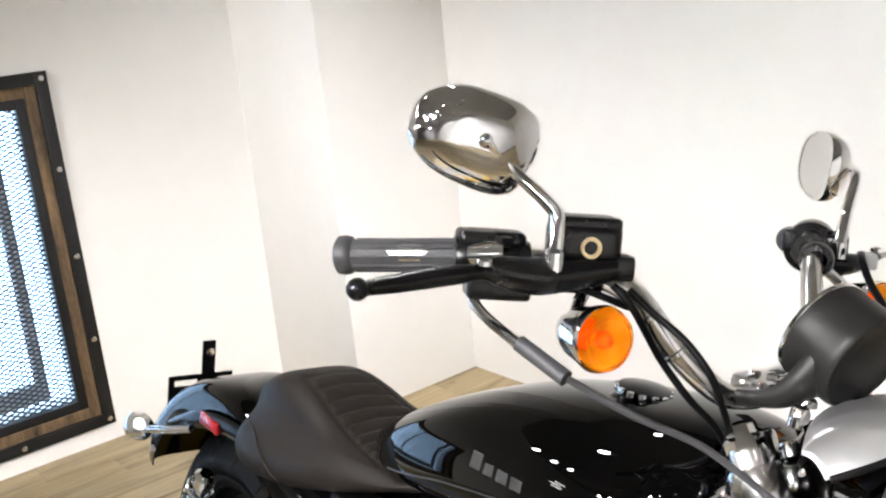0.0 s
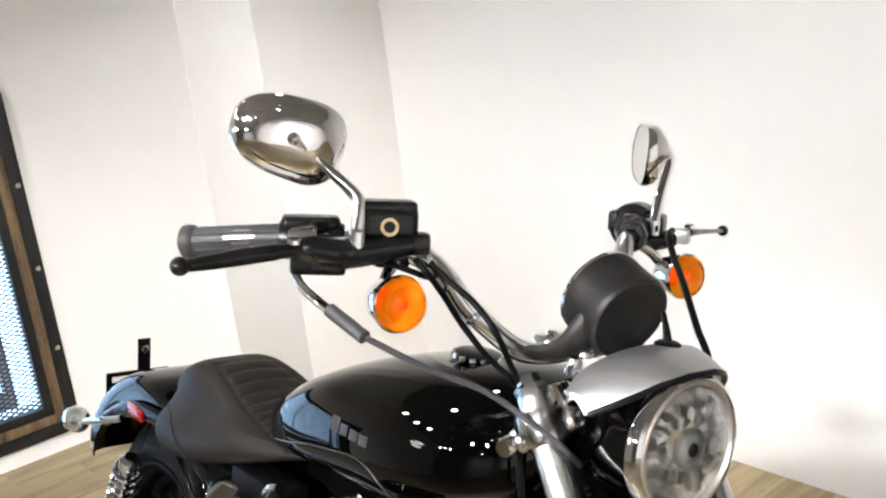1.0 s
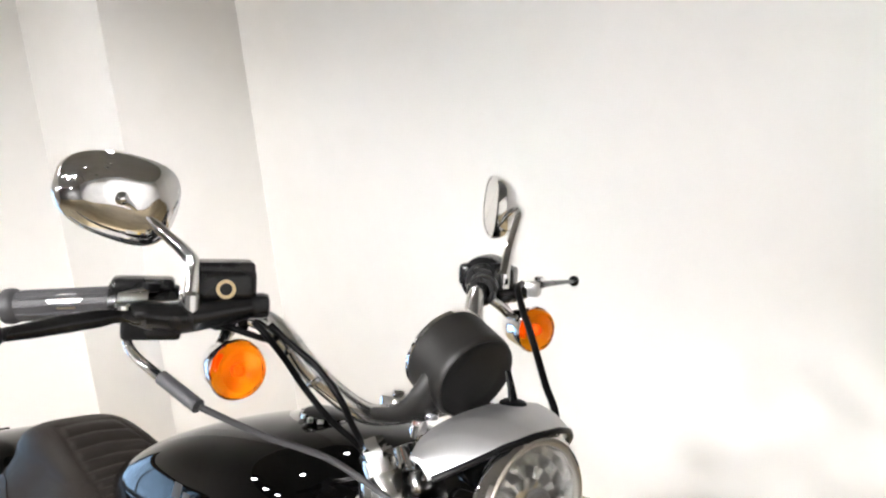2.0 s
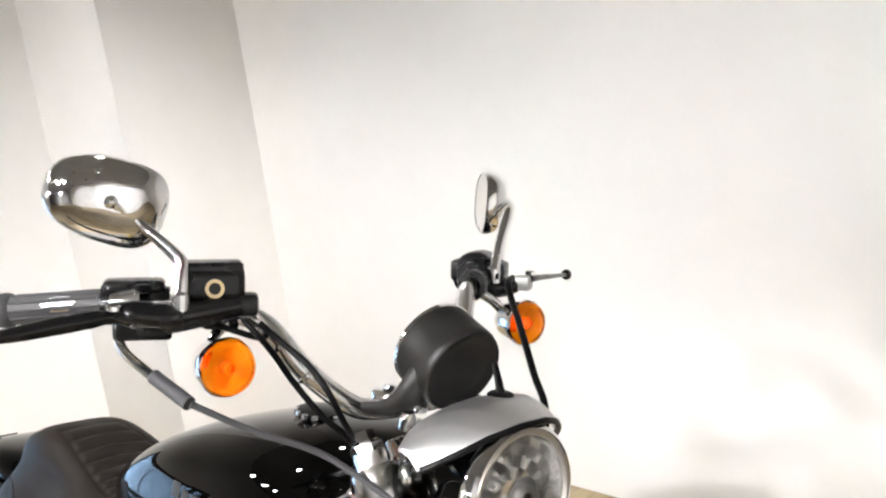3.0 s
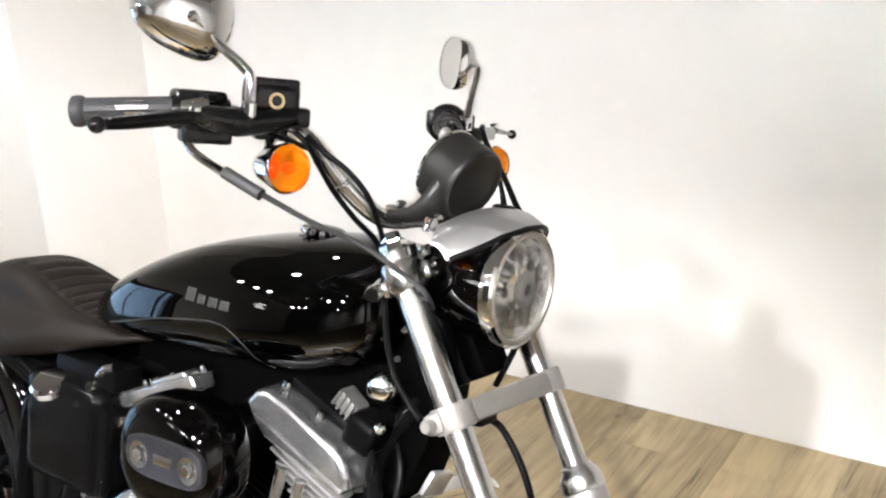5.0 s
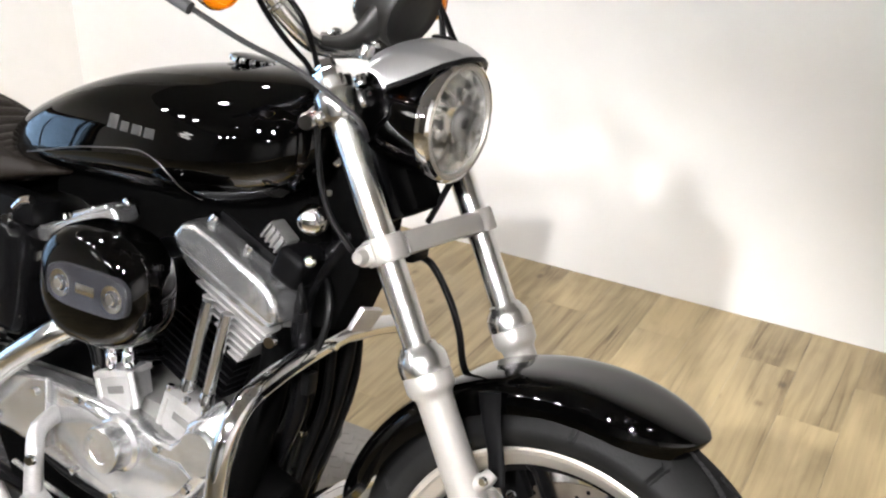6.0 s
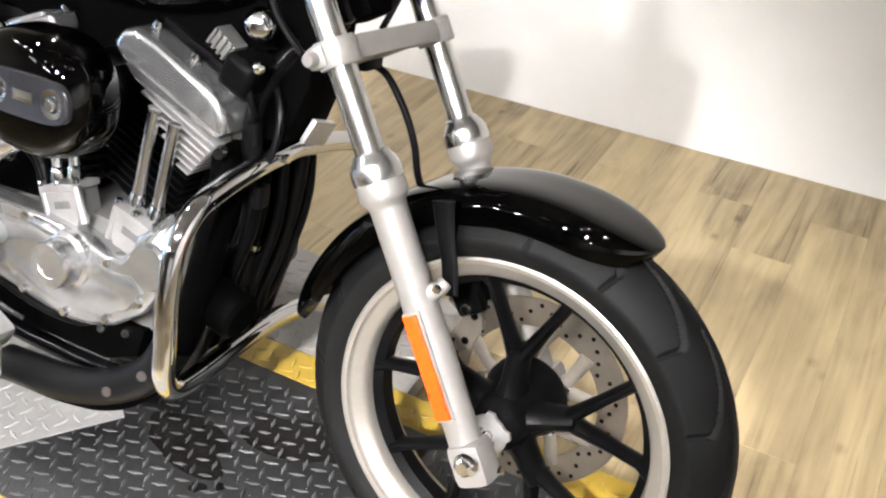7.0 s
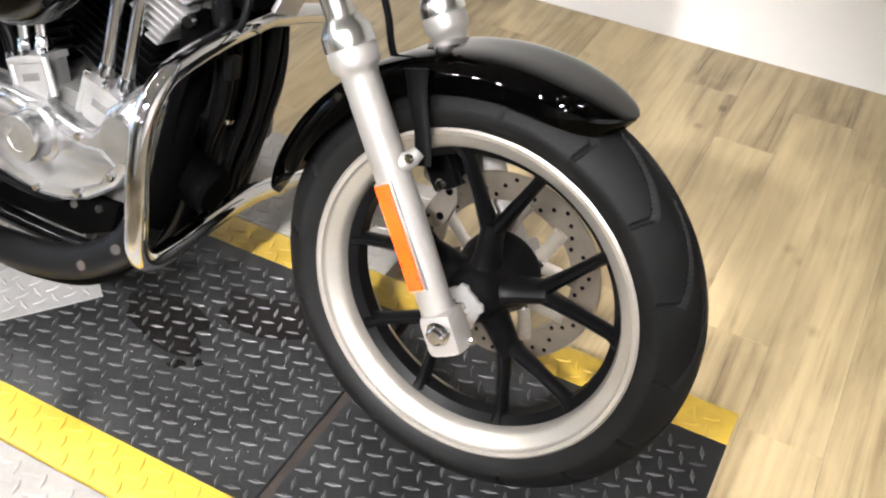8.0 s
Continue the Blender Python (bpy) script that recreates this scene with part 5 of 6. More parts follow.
    for i in range(201):
        x = -1.455 + 0.55 * i / 200
        half_ = []
        for j in range(side_n):
            y, z = seat_point(x, j)
            if j > side_n * 0.55 and -1.33 < x < -0.95:
                # pleats across the middle panel, which widens ahead, and a dished lap
                hw = 0.050 + 0.050 * (x + 1.33) / 0.38
                z -= 0.008 * max(0, 1 - (y / 0.12) ** 2) * math.sin(math.pi * (x + 1.33) / 0.38)
                fade = max(0, min(1, (hw - y) / 0.008, (x + 1.30) / 0.02, (-0.99 - x) / 0.03))
                u = (x + 1.30 - 0.18 * y) / (0.045 - 0.045 * (x + 1.30))
                z += fade * (0.0045 * abs(math.sin(math.pi * u)) ** 0.6 - 0.003)
                z -= 0.003 * max(0, 1 - abs(y - hw) / 0.005) * (1 if -1.30 < x < -1.0 else 0)
            half_.append((y, z))
        secs.append([(x, -y, z) for y, z in half_] + [(x, y, z) for y, z in half_[-2:0:-1]])
    loft(bm, secs)
    seat = part_("seat", bm, "leather", bike, "black vinyl seat with a pleated panel", 60)
    for sd in (-1, 1):
        pts = []
        for x, i in ((-1.415, 30), (-1.38, 29), (-1.33, 28), (-1.28, 25), (-1.24, 21), (-1.21, 16), (-1.19, 12)):
            y, z = seat_point(x, i)
            pts.append((x, sd * (y + 0.0006), z))
        part("seam", tube(B(), pts, 0.0017, 8), "leather", seat)
    part_("seat_pan", box(B(), (-1.18, 0, 0.628), (0.40, 0.20, 0.03), 0.01), "black_satin")

    # --- tail
    br = part_("plate_bracket", box(B(), (-1.848, 0.03, 0.690), (0.006, 0.030, 0.075), 0.002), "black_satin", bike, "black upright number-plate bracket")
    part("bracket_bolt", bolt(B(), (-1.844, 0.03, 0.703), (1, 0, 0), 0.009, 0.007), "chrome", br)
    bm = B()
    for a, b, c, d in ((-0.075, 0.075, -0.032, 0.012), (-0.075, -0.062, 0.012, 0.026), (-0.008, 0.075, 0.012, 0.026), (-0.075, 0.075, 0.026, 0.036)):
        box(bm, (-1.862, 0.02 + (a + b) / 2, 0.613 + (c + d) / 2), (0.004, b - a, d - c))
    part("plate_holder", bm, "black_satin", br, "slotted black plate holder")
    part_("tail_lamp", ball(B(), (-1.868, -0.015, 0.582), (0.03, 0.030, 0.030)), "red", bike, "red tail lamp")
    for y in (-1, 1):
        part_("rear_signal_stalk", tube(B(), [(-1.60, y * 0.118, 0.622), (-1.66, y * 0.135, 0.604), (-1.75, y * 0.150, 0.580)], 0.008, 10), "chrome")
        turn_signal(bike, (-1.792, y * 0.150, 0.576), "round chrome rear turn signal", (-1, 0, 0), 0.029)
        part_("side_reflector", box(B(), (-1.505, y * 0.126, 0.662), (0.072, 0.008, 0.022), 0.003, Matrix.Rotation(radians(4), 4, "Y")), "red", bike, "red side reflector")
        sh = part_("shock_absorber", lathe(B(), [(0.012, 0), (0.03, 0.0), (0.030, 0.10), (0.024, 0.105), (0.014, 0.108), (0.014, 0.24), (0.02, 0.242), (0.02, 0.262), (0.012, 0.268)], (-1.557, y * 0.165, 0.362), (0.48, 0, 0.88), 28), "chrome", bike, "chrome rear shock absorber")
        coil = []
        for k in range(61):
            a = 2 * math.pi * 7 * k / 60
            o = Vector((-1.557, y * 0.165, 0.362)) + Vector((0.48, 0, 0.88)).normalized() * (0.105 + 0.135 * k / 60)
            coil.append(o + 0.0255 * (math.cos(a) * Vector((0, 1, 0)) + math.sin(a) * Vector((0.88, 0, -0.48))))
        part("coil_spring", tube(B(), coil, 0.0048, 8, smooth=False), "chrome", sh)

    # --- frame
    for y in (-1, 1):
        part_("frame_tube", tube(B(), [fork(0.585, y * 0.02, -0.07), (-0.425, y * 0.055, 0.66), (-0.418, y * 0.062, 0.50), (-0.440, y * 0.068, 0.41), (-0.468, y * 0.072, 0.32), (-0.505, y * 0.08, 0.225), (-0.59, y * 0.10, 0.17), (-0.80, y * 0.11, 0.165), (-1.08, y * 0.115, 0.19), (-1.17, y * 0.115, 0.30), (-1.17, y * 0.115, 0.55), (-1.10, y * 0.10, 0.64)], 0.0155, 14), "black_frame", bike, "black steel frame tube")
    part_("frame_backbone", tube(B(), [fork(0.66, 0, -0.08), (-0.62, 0, 0.80), (-0.95, 0, 0.72), (-1.15, 0, 0.65)], 0.03, 16), "black_frame", bike, "black frame backbone")
    # black parts low behind the front wheel
    part_("horn_cover", lathe(B(), [(0, 0.018), (0.012, 0.017), (0.020, 0.010), (0.0225, 0.0), (0.020, -0.02), (0.012, -0.028)], (-0.408, -0.085, 0.775), (0.5, -1, 0.2), 28), "chrome", bike, "small round chrome cover")
    part_("coil_box", box(B(), (-0.430, -0.070, 0.703), (0.050, 0.075, 0.052), 0.012, Matrix.Rotation(radians(20), 4, "Y"), 3), "black_satin", bike, "black ignition coil box")
    sb = part_("finned_connector", box(B(), (-0.460, -0.085, 0.739), (0.040, 0.030, 0.026), 0.004, Matrix.Rotation(radians(35), 4, "Y")), "case", bike, "small ribbed grey connector")
    for k in range(4):
        part("connector_rib", box(B(), Vector((-0.460, -0.102, 0.739)) + (k - 1.5) * 0.010 * Vector((math.cos(radians(35)), 0, -math.sin(radians(35)))), (0.004, 0.006, 0.026), 0.001, Matrix.Rotation(radians(35), 4, "Y")), "case", sb)
    part_("chrome_acorn_nut", ball(B(), (-0.395, -0.10, 0.722), 0.009), "chrome", bike, "small chrome acorn nut")
    part_("spark_plug_lead", tube(B(), [(-0.425, -0.09, 0.70), (-0.405, -0.095, 0.668), (-0.418, -0.075, 0.640), (-0.45, -0.055, 0.62)], 0.0045, 8), "cable", bike, "black spark plug lead")
    part_("spark_plug_lead", tube(B(), [(-0.440, -0.02, 0.715), (-0.385, -0.06, 0.665), (-0.382, -0.075, 0.60), (-0.41, -0.09, 0.55)], 0.0055, 8), "cable", bike, "black spark plug lead")
    # added blocks, coloured near black as the shade under tank and neck
    part_("tank_mount_cover", prism(B(), [(-0.95, 0.69), (-0.95, 0.765), (-0.42, 0.80), (-0.40, 0.74), (-0.47, 0.715), (-0.62, 0.715), (-0.70, 0.66), (-0.80, 0.66), (-0.90, 0.69)], -0.060, 0.060, 0.008), "deep_shade", bike, "black filler block for the dark space under the tank")
    part_("neck_gusset", prism(B(), [(-0.47, 0.90), (-0.37, 0.90), (-0.345, 0.80), (-0.352, 0.70), (-0.385, 0.61), (-0.45, 0.60), (-0.47, 0.70)], -0.045, 0.050, 0.008), "deep_shade", bike, "black frame gusset behind the steering neck")
    part_("side_bracket", box(B(), (-1.00, -0.10, 0.665), (0.16, 0.06, 0.04), 0.01), "black_satin", bike)
    for x, z, r in ((-0.955, 0.655, 0.009), (-0.985, 0.620, 0.008)):
        part_("frame_bolt", bolt(B(), (x, -0.145, z), (0.3, -1, 0.2), r, 0.012), "chrome")
    for x, y, z, r in ((-0.976, -0.135, 0.458, 0.007), (-0.953, -0.135, 0.476, 0.007), (-0.935, -0.135, 0.494, 0.006), (-0.997, -0.135, 0.431, 0.008), (-0.844, -0.135, 0.481, 0.008), (-0.438, -0.046, 0.842, 0.012), (-0.404, -0.046, 0.853, 0.010), (-0.443, -0.046, 0.804, 0.006), (-0.412, -0.046, 0.804, 0.006)):
        stud = part_("stud", tube(B(), [(x, y + 0.03, z - 0.012), (x, y, z)], r * 0.7, 8, smooth=False), "dull_chrome", bike, "steel stud with a chrome nut")
        part("nut", bolt(B(), (x, y, z), (0.3, -0.8, 0.5), r, 0.009), "chrome", stud)
    for pts, r in (([(-1.075, -0.125, 0.612), (-1.03, -0.130, 0.620), (-0.99, -0.128, 0.622)], 0.008), ([(-0.965, -0.125, 0.668), (-0.945, -0.128, 0.684), (-0.925, -0.126, 0.690)], 0.008)):
        part_("linkage_rod", tube(B(), pts, r, 10), "chrome", bike, "short chrome linkage rod")
    # added filler and oil filter between the downtubes, near black for the shade there
    part_("downtube_cover", prism(B(), [(-0.425, 0.60), (-0.430, 0.50), (-0.452, 0.41), (-0.470, 0.34), (-0.490, 0.24), (-0.54, 0.20), (-0.58, 0.24), (-0.54, 0.45), (-0.49, 0.60)], -0.060, 0.060, 0.012, None, 3), "deep_shade", bike, "black filler block for the dark gap between the downtubes")
    for k, (y, r, pts) in enumerate(((-0.045, 0.006, ((-0.405, 0.58), (-0.412, 0.50), (-0.432, 0.40), (-0.455, 0.30), (-0.48, 0.22))), (-0.015, 0.008, ((-0.400, 0.60), (-0.408, 0.48), (-0.430, 0.38), (-0.450, 0.32), (-0.49, 0.25))),
                                   (0.028, 0.011, ((-0.398, 0.62), (-0.405, 0.52), (-0.425, 0.42), (-0.448, 0.34), (-0.47, 0.26))), (0.055, 0.007, ((-0.402, 0.60), (-0.405, 0.50), (-0.428, 0.40), (-0.45, 0.33), (-0.50, 0.24))))):
        part_("oil_hose", tube(B(), [(x, y + 0.006 * math.sin(3 * z * 10), z) for x, z in pts], r, 10), "cable", bike, "black oil hose")
    for y, z in ((-0.046, 0.44), (-0.045, 0.36), (0.03, 0.30), (-0.012, 0.27)):
        part_("hose_clamp", lathe(B(), [(0.011, 0), (0.0115, 0.004), (0.011, 0.008)], (-0.452 + (z - 0.33) * 0.28, y, z), (0.25, 0, 1), 16), "dull_chrome", bike)
    part_("wire_connector", box(B(), (-0.405, -0.062, 0.53), (0.016, 0.022, 0.034), 0.003), "plastic", bike, "black wire connector")
    part_("oil_filter", lathe(B(), [(0, 0.0), (0.030, 0.0), (0.036, 0.006), (0.036, 0.075), (0.030, 0.082), (0, 0.082)], (-0.455, -0.118, 0.385), (0.96, 0, -0.25), 32), "deep_shade", bike, "black oil filter")
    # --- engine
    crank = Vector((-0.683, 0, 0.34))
    part_("crankcase", prism(B(), [(-1.02, 0.26), (-1.03, 0.36), (-0.95, 0.395), (-0.82, 0.405), (-0.75, 0.425), (-0.70, 0.44), (-0.60, 0.44), (-0.49, 0.48), (-0.455, 0.44), (-0.455, 0.36), (-0.50, 0.30), (-0.60, 0.255)], -0.125, 0.125, 0.012), "case", bike, "cast aluminium crankcase, coloured dark for shade")
    # housing and sump: the shade behind the engine is in their colour
    part_("starter_housing", prism(B(), [(-1.00, 0.38), (-1.00, 0.50), (-0.93, 0.535), (-0.82, 0.53), (-0.775, 0.48), (-0.77, 0.40)], -0.085, 0.10, 0.02, None, 3), "deep_shade", bike, "black starter housing behind the engine")
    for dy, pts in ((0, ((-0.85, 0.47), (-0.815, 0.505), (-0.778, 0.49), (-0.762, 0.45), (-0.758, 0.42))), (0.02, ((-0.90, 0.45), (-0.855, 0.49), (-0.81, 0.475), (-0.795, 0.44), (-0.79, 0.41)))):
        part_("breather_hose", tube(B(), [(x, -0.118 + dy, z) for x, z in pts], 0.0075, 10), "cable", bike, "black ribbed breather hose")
    part_("oil_sump", prism(B(), [(-1.00, 0.28), (-0.54, 0.29), (-0.555, 0.235), (-0.62, 0.205), (-0.95, 0.195)], -0.135, 0.12, 0.012), "deep_shade", bike, "black sump under the crankcase")
    for x, z in ((-0.60, 0.285), (-0.625, 0.262), (-0.575, 0.272), (-0.70, 0.275), (-0.80, 0.272)):
        part_("sump_bolt", bolt(B(), (x, -0.136, z), (0.2, -1, 0.2), 0.0075, 0.007), "dull_chrome", bike)
    part_("oil_line", tube(B(), [(-0.60, -0.145, 0.30), (-0.66, -0.15, 0.265), (-0.76, -0.15, 0.262), (-0.86, -0.15, 0.285)], 0.0065, 10), "cable", bike, "black oil line")
    outline = [(-0.975, 0.320), (-0.965, 0.400), (-0.935, 0.412), (-0.86, 0.422), (-0.80, 0.425), (-0.718, 0.426), (-0.660, 0.421), (-0.625, 0.415), (-0.590, 0.407), (-0.565, 0.409), (-0.546, 0.428), (-0.534, 0.455), (-0.510, 0.474), (-0.482, 0.476), (-0.464, 0.456),
               (-0.468, 0.425), (-0.485, 0.384), (-0.515, 0.338), (-0.572, 0.296), (-0.62, 0.278), (-0.668, 0.270), (-0.743, 0.279), (-0.83, 0.292), (-0.90, 0.302)]
    cover = part_("cam_cover", prism(B(), outline, -0.166, -0.1255, 0.010, None, 3), "polished", bike, "polished cam cover")
    # low step round the middle, and the sprocket cover behind it
    mid = [(-0.80, 0.330), (-0.796, 0.406), (-0.72, 0.408), (-0.655, 0.402), (-0.615, 0.392), (-0.575, 0.384), (-0.545, 0.388), (-0.518, 0.372), (-0.545, 0.335), (-0.60, 0.305), (-0.67, 0.294), (-0.74, 0.304)]
    part("cover_panel", prism(B(), mid, -0.1695, -0.1655, 0.003), "polished", cover, "raised cover panel")
    part("sprocket_cover", prism(B(), [(-1.02, 0.315), (-1.02, 0.385), (-0.985, 0.402), (-0.93, 0.412), (-0.855, 0.428), (-0.815, 0.436), (-0.815, 0.315), (-0.90, 0.318)], -0.1785, -0.1655, 0.006, None, 3), "polished", cover, "polished sprocket cover")
    part("cover_rib", tube(B(), [(-0.735, -0.168, 0.417), (-0.70, -0.172, 0.415), (-0.668, -0.168, 0.410)], [0.006, 0.009, 0.005], 12), "polished", cover)
    part("timer_cover", lathe(B(), [(0.046, -0.003), (0.044, 0.006), (0.037, 0.010), (0.0365, 0.036), (0.034, 0.040), (0.020, 0.0405), (0.019, 0.0395), (0, 0.0395)], (-0.662, -0.168, 0.378), (0, -1, 0), 44), "polished", cover, "round timer cover")
    part("cover_boss", lathe(B(), [(0.036, -0.003), (0.036, 0.012), (0.032, 0.017), (0.018, 0.0175), (0, 0.0175)], (-0.497, -0.166, 0.424), (0, -1, 0), 36), "polished", cover, "round cover boss")
    part("cover_neck", tube(B(), [(-0.497, -0.150, 0.440), (-0.488, -0.138, 0.462), (-0.480, -0.126, 0.480)], [0.032, 0.029, 0.024], 20), "polished", cover)
    for x, z in ((-0.825, 0.414), (-0.755, 0.416), (-0.628, 0.404), (-0.585, 0.396), (-0.478, 0.398), (-0.525, 0.352), (-0.588, 0.304), (-0.672, 0.284), (-0.76, 0.292), (-0.845, 0.306)):
        part("cover_screw", bolt(B(), (x, -0.166, z), (0, -1, 0), 0.0068, 0.0065), "chrome", cover)
    for x, z in ((-0.93, 0.335), (-0.93, 0.395), (-0.84, 0.345), (-0.84, 0.405)):
        part("cover_screw", bolt(B(), (x, -0.1785, z), (0, -1, 0), 0.0075, 0.006), "dull_chrome", cover)
    part_("primary_cover", prism(B(), [(-1.02, 0.30), (-1.02, 0.42), (-0.9, 0.46), (-0.65, 0.46), (-0.52, 0.42), (-0.50, 0.34), (-0.56, 0.28), (-0.9, 0.26)], 0.126, 0.20, 0.02), "polished", bike, "polished primary cover")
    for sgn, nm in ((1, "front"), (-1, "rear")):
        t = radians(22.5) * sgn
        rot = Matrix.Translation(crank) @ Matrix.Rotation(t, 4, "Y")
        cyl = B()
        box(cyl, (0, 0, 0.20), (0.105, 0.105, 0.16), 0.03, None, 4)
        bmesh.ops.transform(cyl, matrix=rot, verts=cyl.verts)
        cy = part_("cylinder", cyl, "black_satin", bike, "black finned engine cylinder")
        for k in range(10):
            f = box(B(), (0, 0, 0.132 + 0.0138 * k), (0.150, 0.155, 0.0042), 0.0018)
            bmesh.ops.transform(f, matrix=rot, verts=f.verts)
            part("fin", f, "black_satin", cy)
        low = 0.0 if sgn > 0 else -0.018
        head = B()
        box(head, (0, 0.012, 0.305), (0.13, 0.12, 0.07), 0.02, None, 3)
        bmesh.ops.transform(head, matrix=rot, verts=head.verts)
        hd = part_("cylinder_head", head, "black_satin", bike, "finned aluminium cylinder head")
        for k in range(7):
            z = 0.262 + 0.0110 * k
            a_, b_ = 0.069 - 1.75 * (z - 0.262), 0.094 + 0.30 * (z - 0.262)
            f = box(B(), (sgn * (a_ + b_) / 2, -0.076, z), (b_ - a_, 0.068, 0.0046), 0.0018)
            bmesh.ops.transform(f, matrix=rot, verts=f.verts)
            part("fin", f, "silver_dark", hd)
            f = box(B(), (0, 0.032, z), (0.140, 0.130, 0.0046), 0.0018)
            bmesh.ops.transform(f, matrix=rot, verts=f.verts)
            part("inner_fin", f, "black_satin", hd)
        rk = B()
        yc, yw = (-0.004, 0.212) if sgn > 0 else (-0.088, 0.050)
        if sgn > 0:
            prism(rk, [(-0.101, 0.352), (-0.092, 0.376), (-0.072, 0.390), (-0.030, 0.393), (0.060, 0.392), (0.086, 0.388), (0.106, 0.374), (0.118, 0.352), (0.112, 0.338), (0.060, 0.336), (-0.040, 0.331), (-0.085, 0.336)], yc - yw / 2, yc + yw / 2, 0.013, None, 5)
            prism(rk, [(-0.052, 0.329), (0.106, 0.339), (0.112, 0.345), (-0.075, 0.345)], yc - yw / 2 - 0.004, yc + yw / 2 + 0.004, 0.003)
        else:
            box(rk, (-0.022, yc, 0.362), (0.190, yw, 0.028), 0.010, None, 4)
            box(rk, (0.010, yc, 0.372), (0.090, yw - 0.01, 0.024), 0.009, None, 3)
        bmesh.ops.transform(rk, matrix=rot, verts=rk.verts)
        rb = part_("rocker_box", rk, "polished", bike, "polished aluminium rocker box")
        cp = B()
        box(cp, (sgn * 0.014, 0.010, (0.400 if sgn > 0 else 0.384) + low), (0.165, 0.150, 0.020), 0.006, None, 2)
        bmesh.ops.transform(cp, matrix=rot, verts=cp.verts)
        part("rocker_cap", cp, "black_satin", rb, "black rocker cap")
        for x in (-0.075, 0.0, 0.075):
            for y in (-0.075, 0.075):
                q = rot @ Vector((x + sgn * 0.010, y, 0.392 + low))
                part("rocker_bolt", bolt(B(), q, rot.to_3x3() @ Vector((0, 0, 1)), 0.008, 0.012), "chrome", rb)
        q = rot @ Vector((sgn * 0.126, -0.108, 0.329))
        part("head_bolt", bolt(B(), q, (0.3, -1, 0), 0.010, 0.012), "chrome", hd)
        # push rod tubes and tappet block
        seat_, lean_ = ((-0.556, 0.472), radians(15)) if sgn > 0 else ((-0.709, 0.474), radians(-20))
        tip = Matrix.Translation((seat_[0], -0.126, seat_[1])) @ Matrix.Rotation(lean_, 4, "Y")
        bm = B()
        prism(bm, [(-0.034, -0.010), (0.034, -0.010), (0.030, -0.052), (0.022, -0.064), (-0.026, -0.064), (-0.034, -0.050)], -0.022, 0.024, 0.004, tip)
        prism(bm, [(-0.038, -0.010), (-0.038, 0.0), (-0.012, 0.002), (0.012, 0.002), (0.038, 0.0), (0.038, -0.010)], -0.026, 0.026, 0.003, tip)
        for dx in (-0.036, 0.036):
            tube(bm, [tip @ Vector((dx, -0.018, -0.060)), tip @ Vector((dx, -0.018, -0.004))], 0.0065, 12, smooth=False)
        blk = part_("tappet_block", bm, "silver_dark", bike, "cast tappet block with a slotted face")
        part("block_slot", box(B(), (0, 0, 0), (0.034, 0.002, 0.012), 0.001, tip @ Matrix.Translation((0.002, -0.0225, -0.030))), "case", blk)
        for dx, dy in ((-0.036, -0.018), (0.036, -0.018), (0.0, -0.020)):
            part("block_bolt", bolt(B(), tip @ Vector((dx, dy, 0.001)), tip.to_3x3() @ Vector((0, 0, 1)), 0.0062, 0.008), "chrome", blk)
        rise = Vector((0.020, 0.004, 0.122)) if sgn > 0 else Vector((-0.022, 0.004, 0.122))
        for dx in (-0.019, 0.019):
            lo_ = tip @ Vector((dx, 0.0, 0.001))
            hi_ = lo_ + rise * 1.22
            pr = part_("pushrod_tube", tube(B(), [lo_, lo_.lerp(hi_, 0.5), hi_], 0.0092, 16, smooth=False), "fork_chrome", bike, "chrome pushrod tube")
            part("tube_collar", lathe(B(), [(0.0095, 0), (0.0128, 0), (0.0128, 0.012), (0.0110, 0.016), (0.0110, 0.022), (0.0095, 0.024)], lo_, rise, 18), "chrome", pr)
    # air cleaner
    ac = Vector((-0.652, 0, 0.644))
    A_, H_ = 0.101, 0.087
    tilt = radians(2)

    def oval(k, j, n=64, e=2.5, a=A_, b=H_):
        c, s = math.cos(2 * math.pi * j / n), math.sin(2 * math.pi * j / n)
        x, z = a * k * math.copysign(abs(c) ** (2 / e), c), b * k * math.copysign(abs(s) ** (2 / e), s)
        return ac.x + x * math.cos(tilt) - z * math.sin(tilt), ac.z + x * math.sin(tilt) + z * math.cos(tilt)
    bm = B()
    secs = []
    for k, y in ((0.70, -0.170), (0.95, -0.180), (1.0, -0.195), (1.0, -0.218), (0.985, -0.232), (0.94, -0.247), (0.86, -0.258), (0.74, -0.265), (0.62, -0.267)):
        secs.append([(oval(k, j)[0], y, oval(k, j)[1]) for j in range(64)])
    loft(bm, secs)
    air = part_("air_cleaner", bm, "black_paint", bike, "oval gloss black air cleaner cover")
    bm = B()
    secs = []
    for k, y in ((1.0, -0.262), (1.0, -0.2695), (0.97, -0.2715), (0.90, -0.2705)):
        secs.append([(oval(k, j, 64, 3.4, 0.0780, 0.0305)[0] + 0.020, y, oval(k, j, 64, 3.4, 0.0780, 0.0305)[1] + 0.007) for j in range(64)])
    loft(bm, secs)
    ins = part("air_cleaner_insert", bm, "black_wrinkle", air, "satin grey-black stadium insert")
    for s in (-1, 1):
        p = Vector((ac.x + 0.020 + s * 0.050 * math.cos(tilt), -0.2705, ac.z + s * 0.050 * math.sin(tilt) + 0.006))
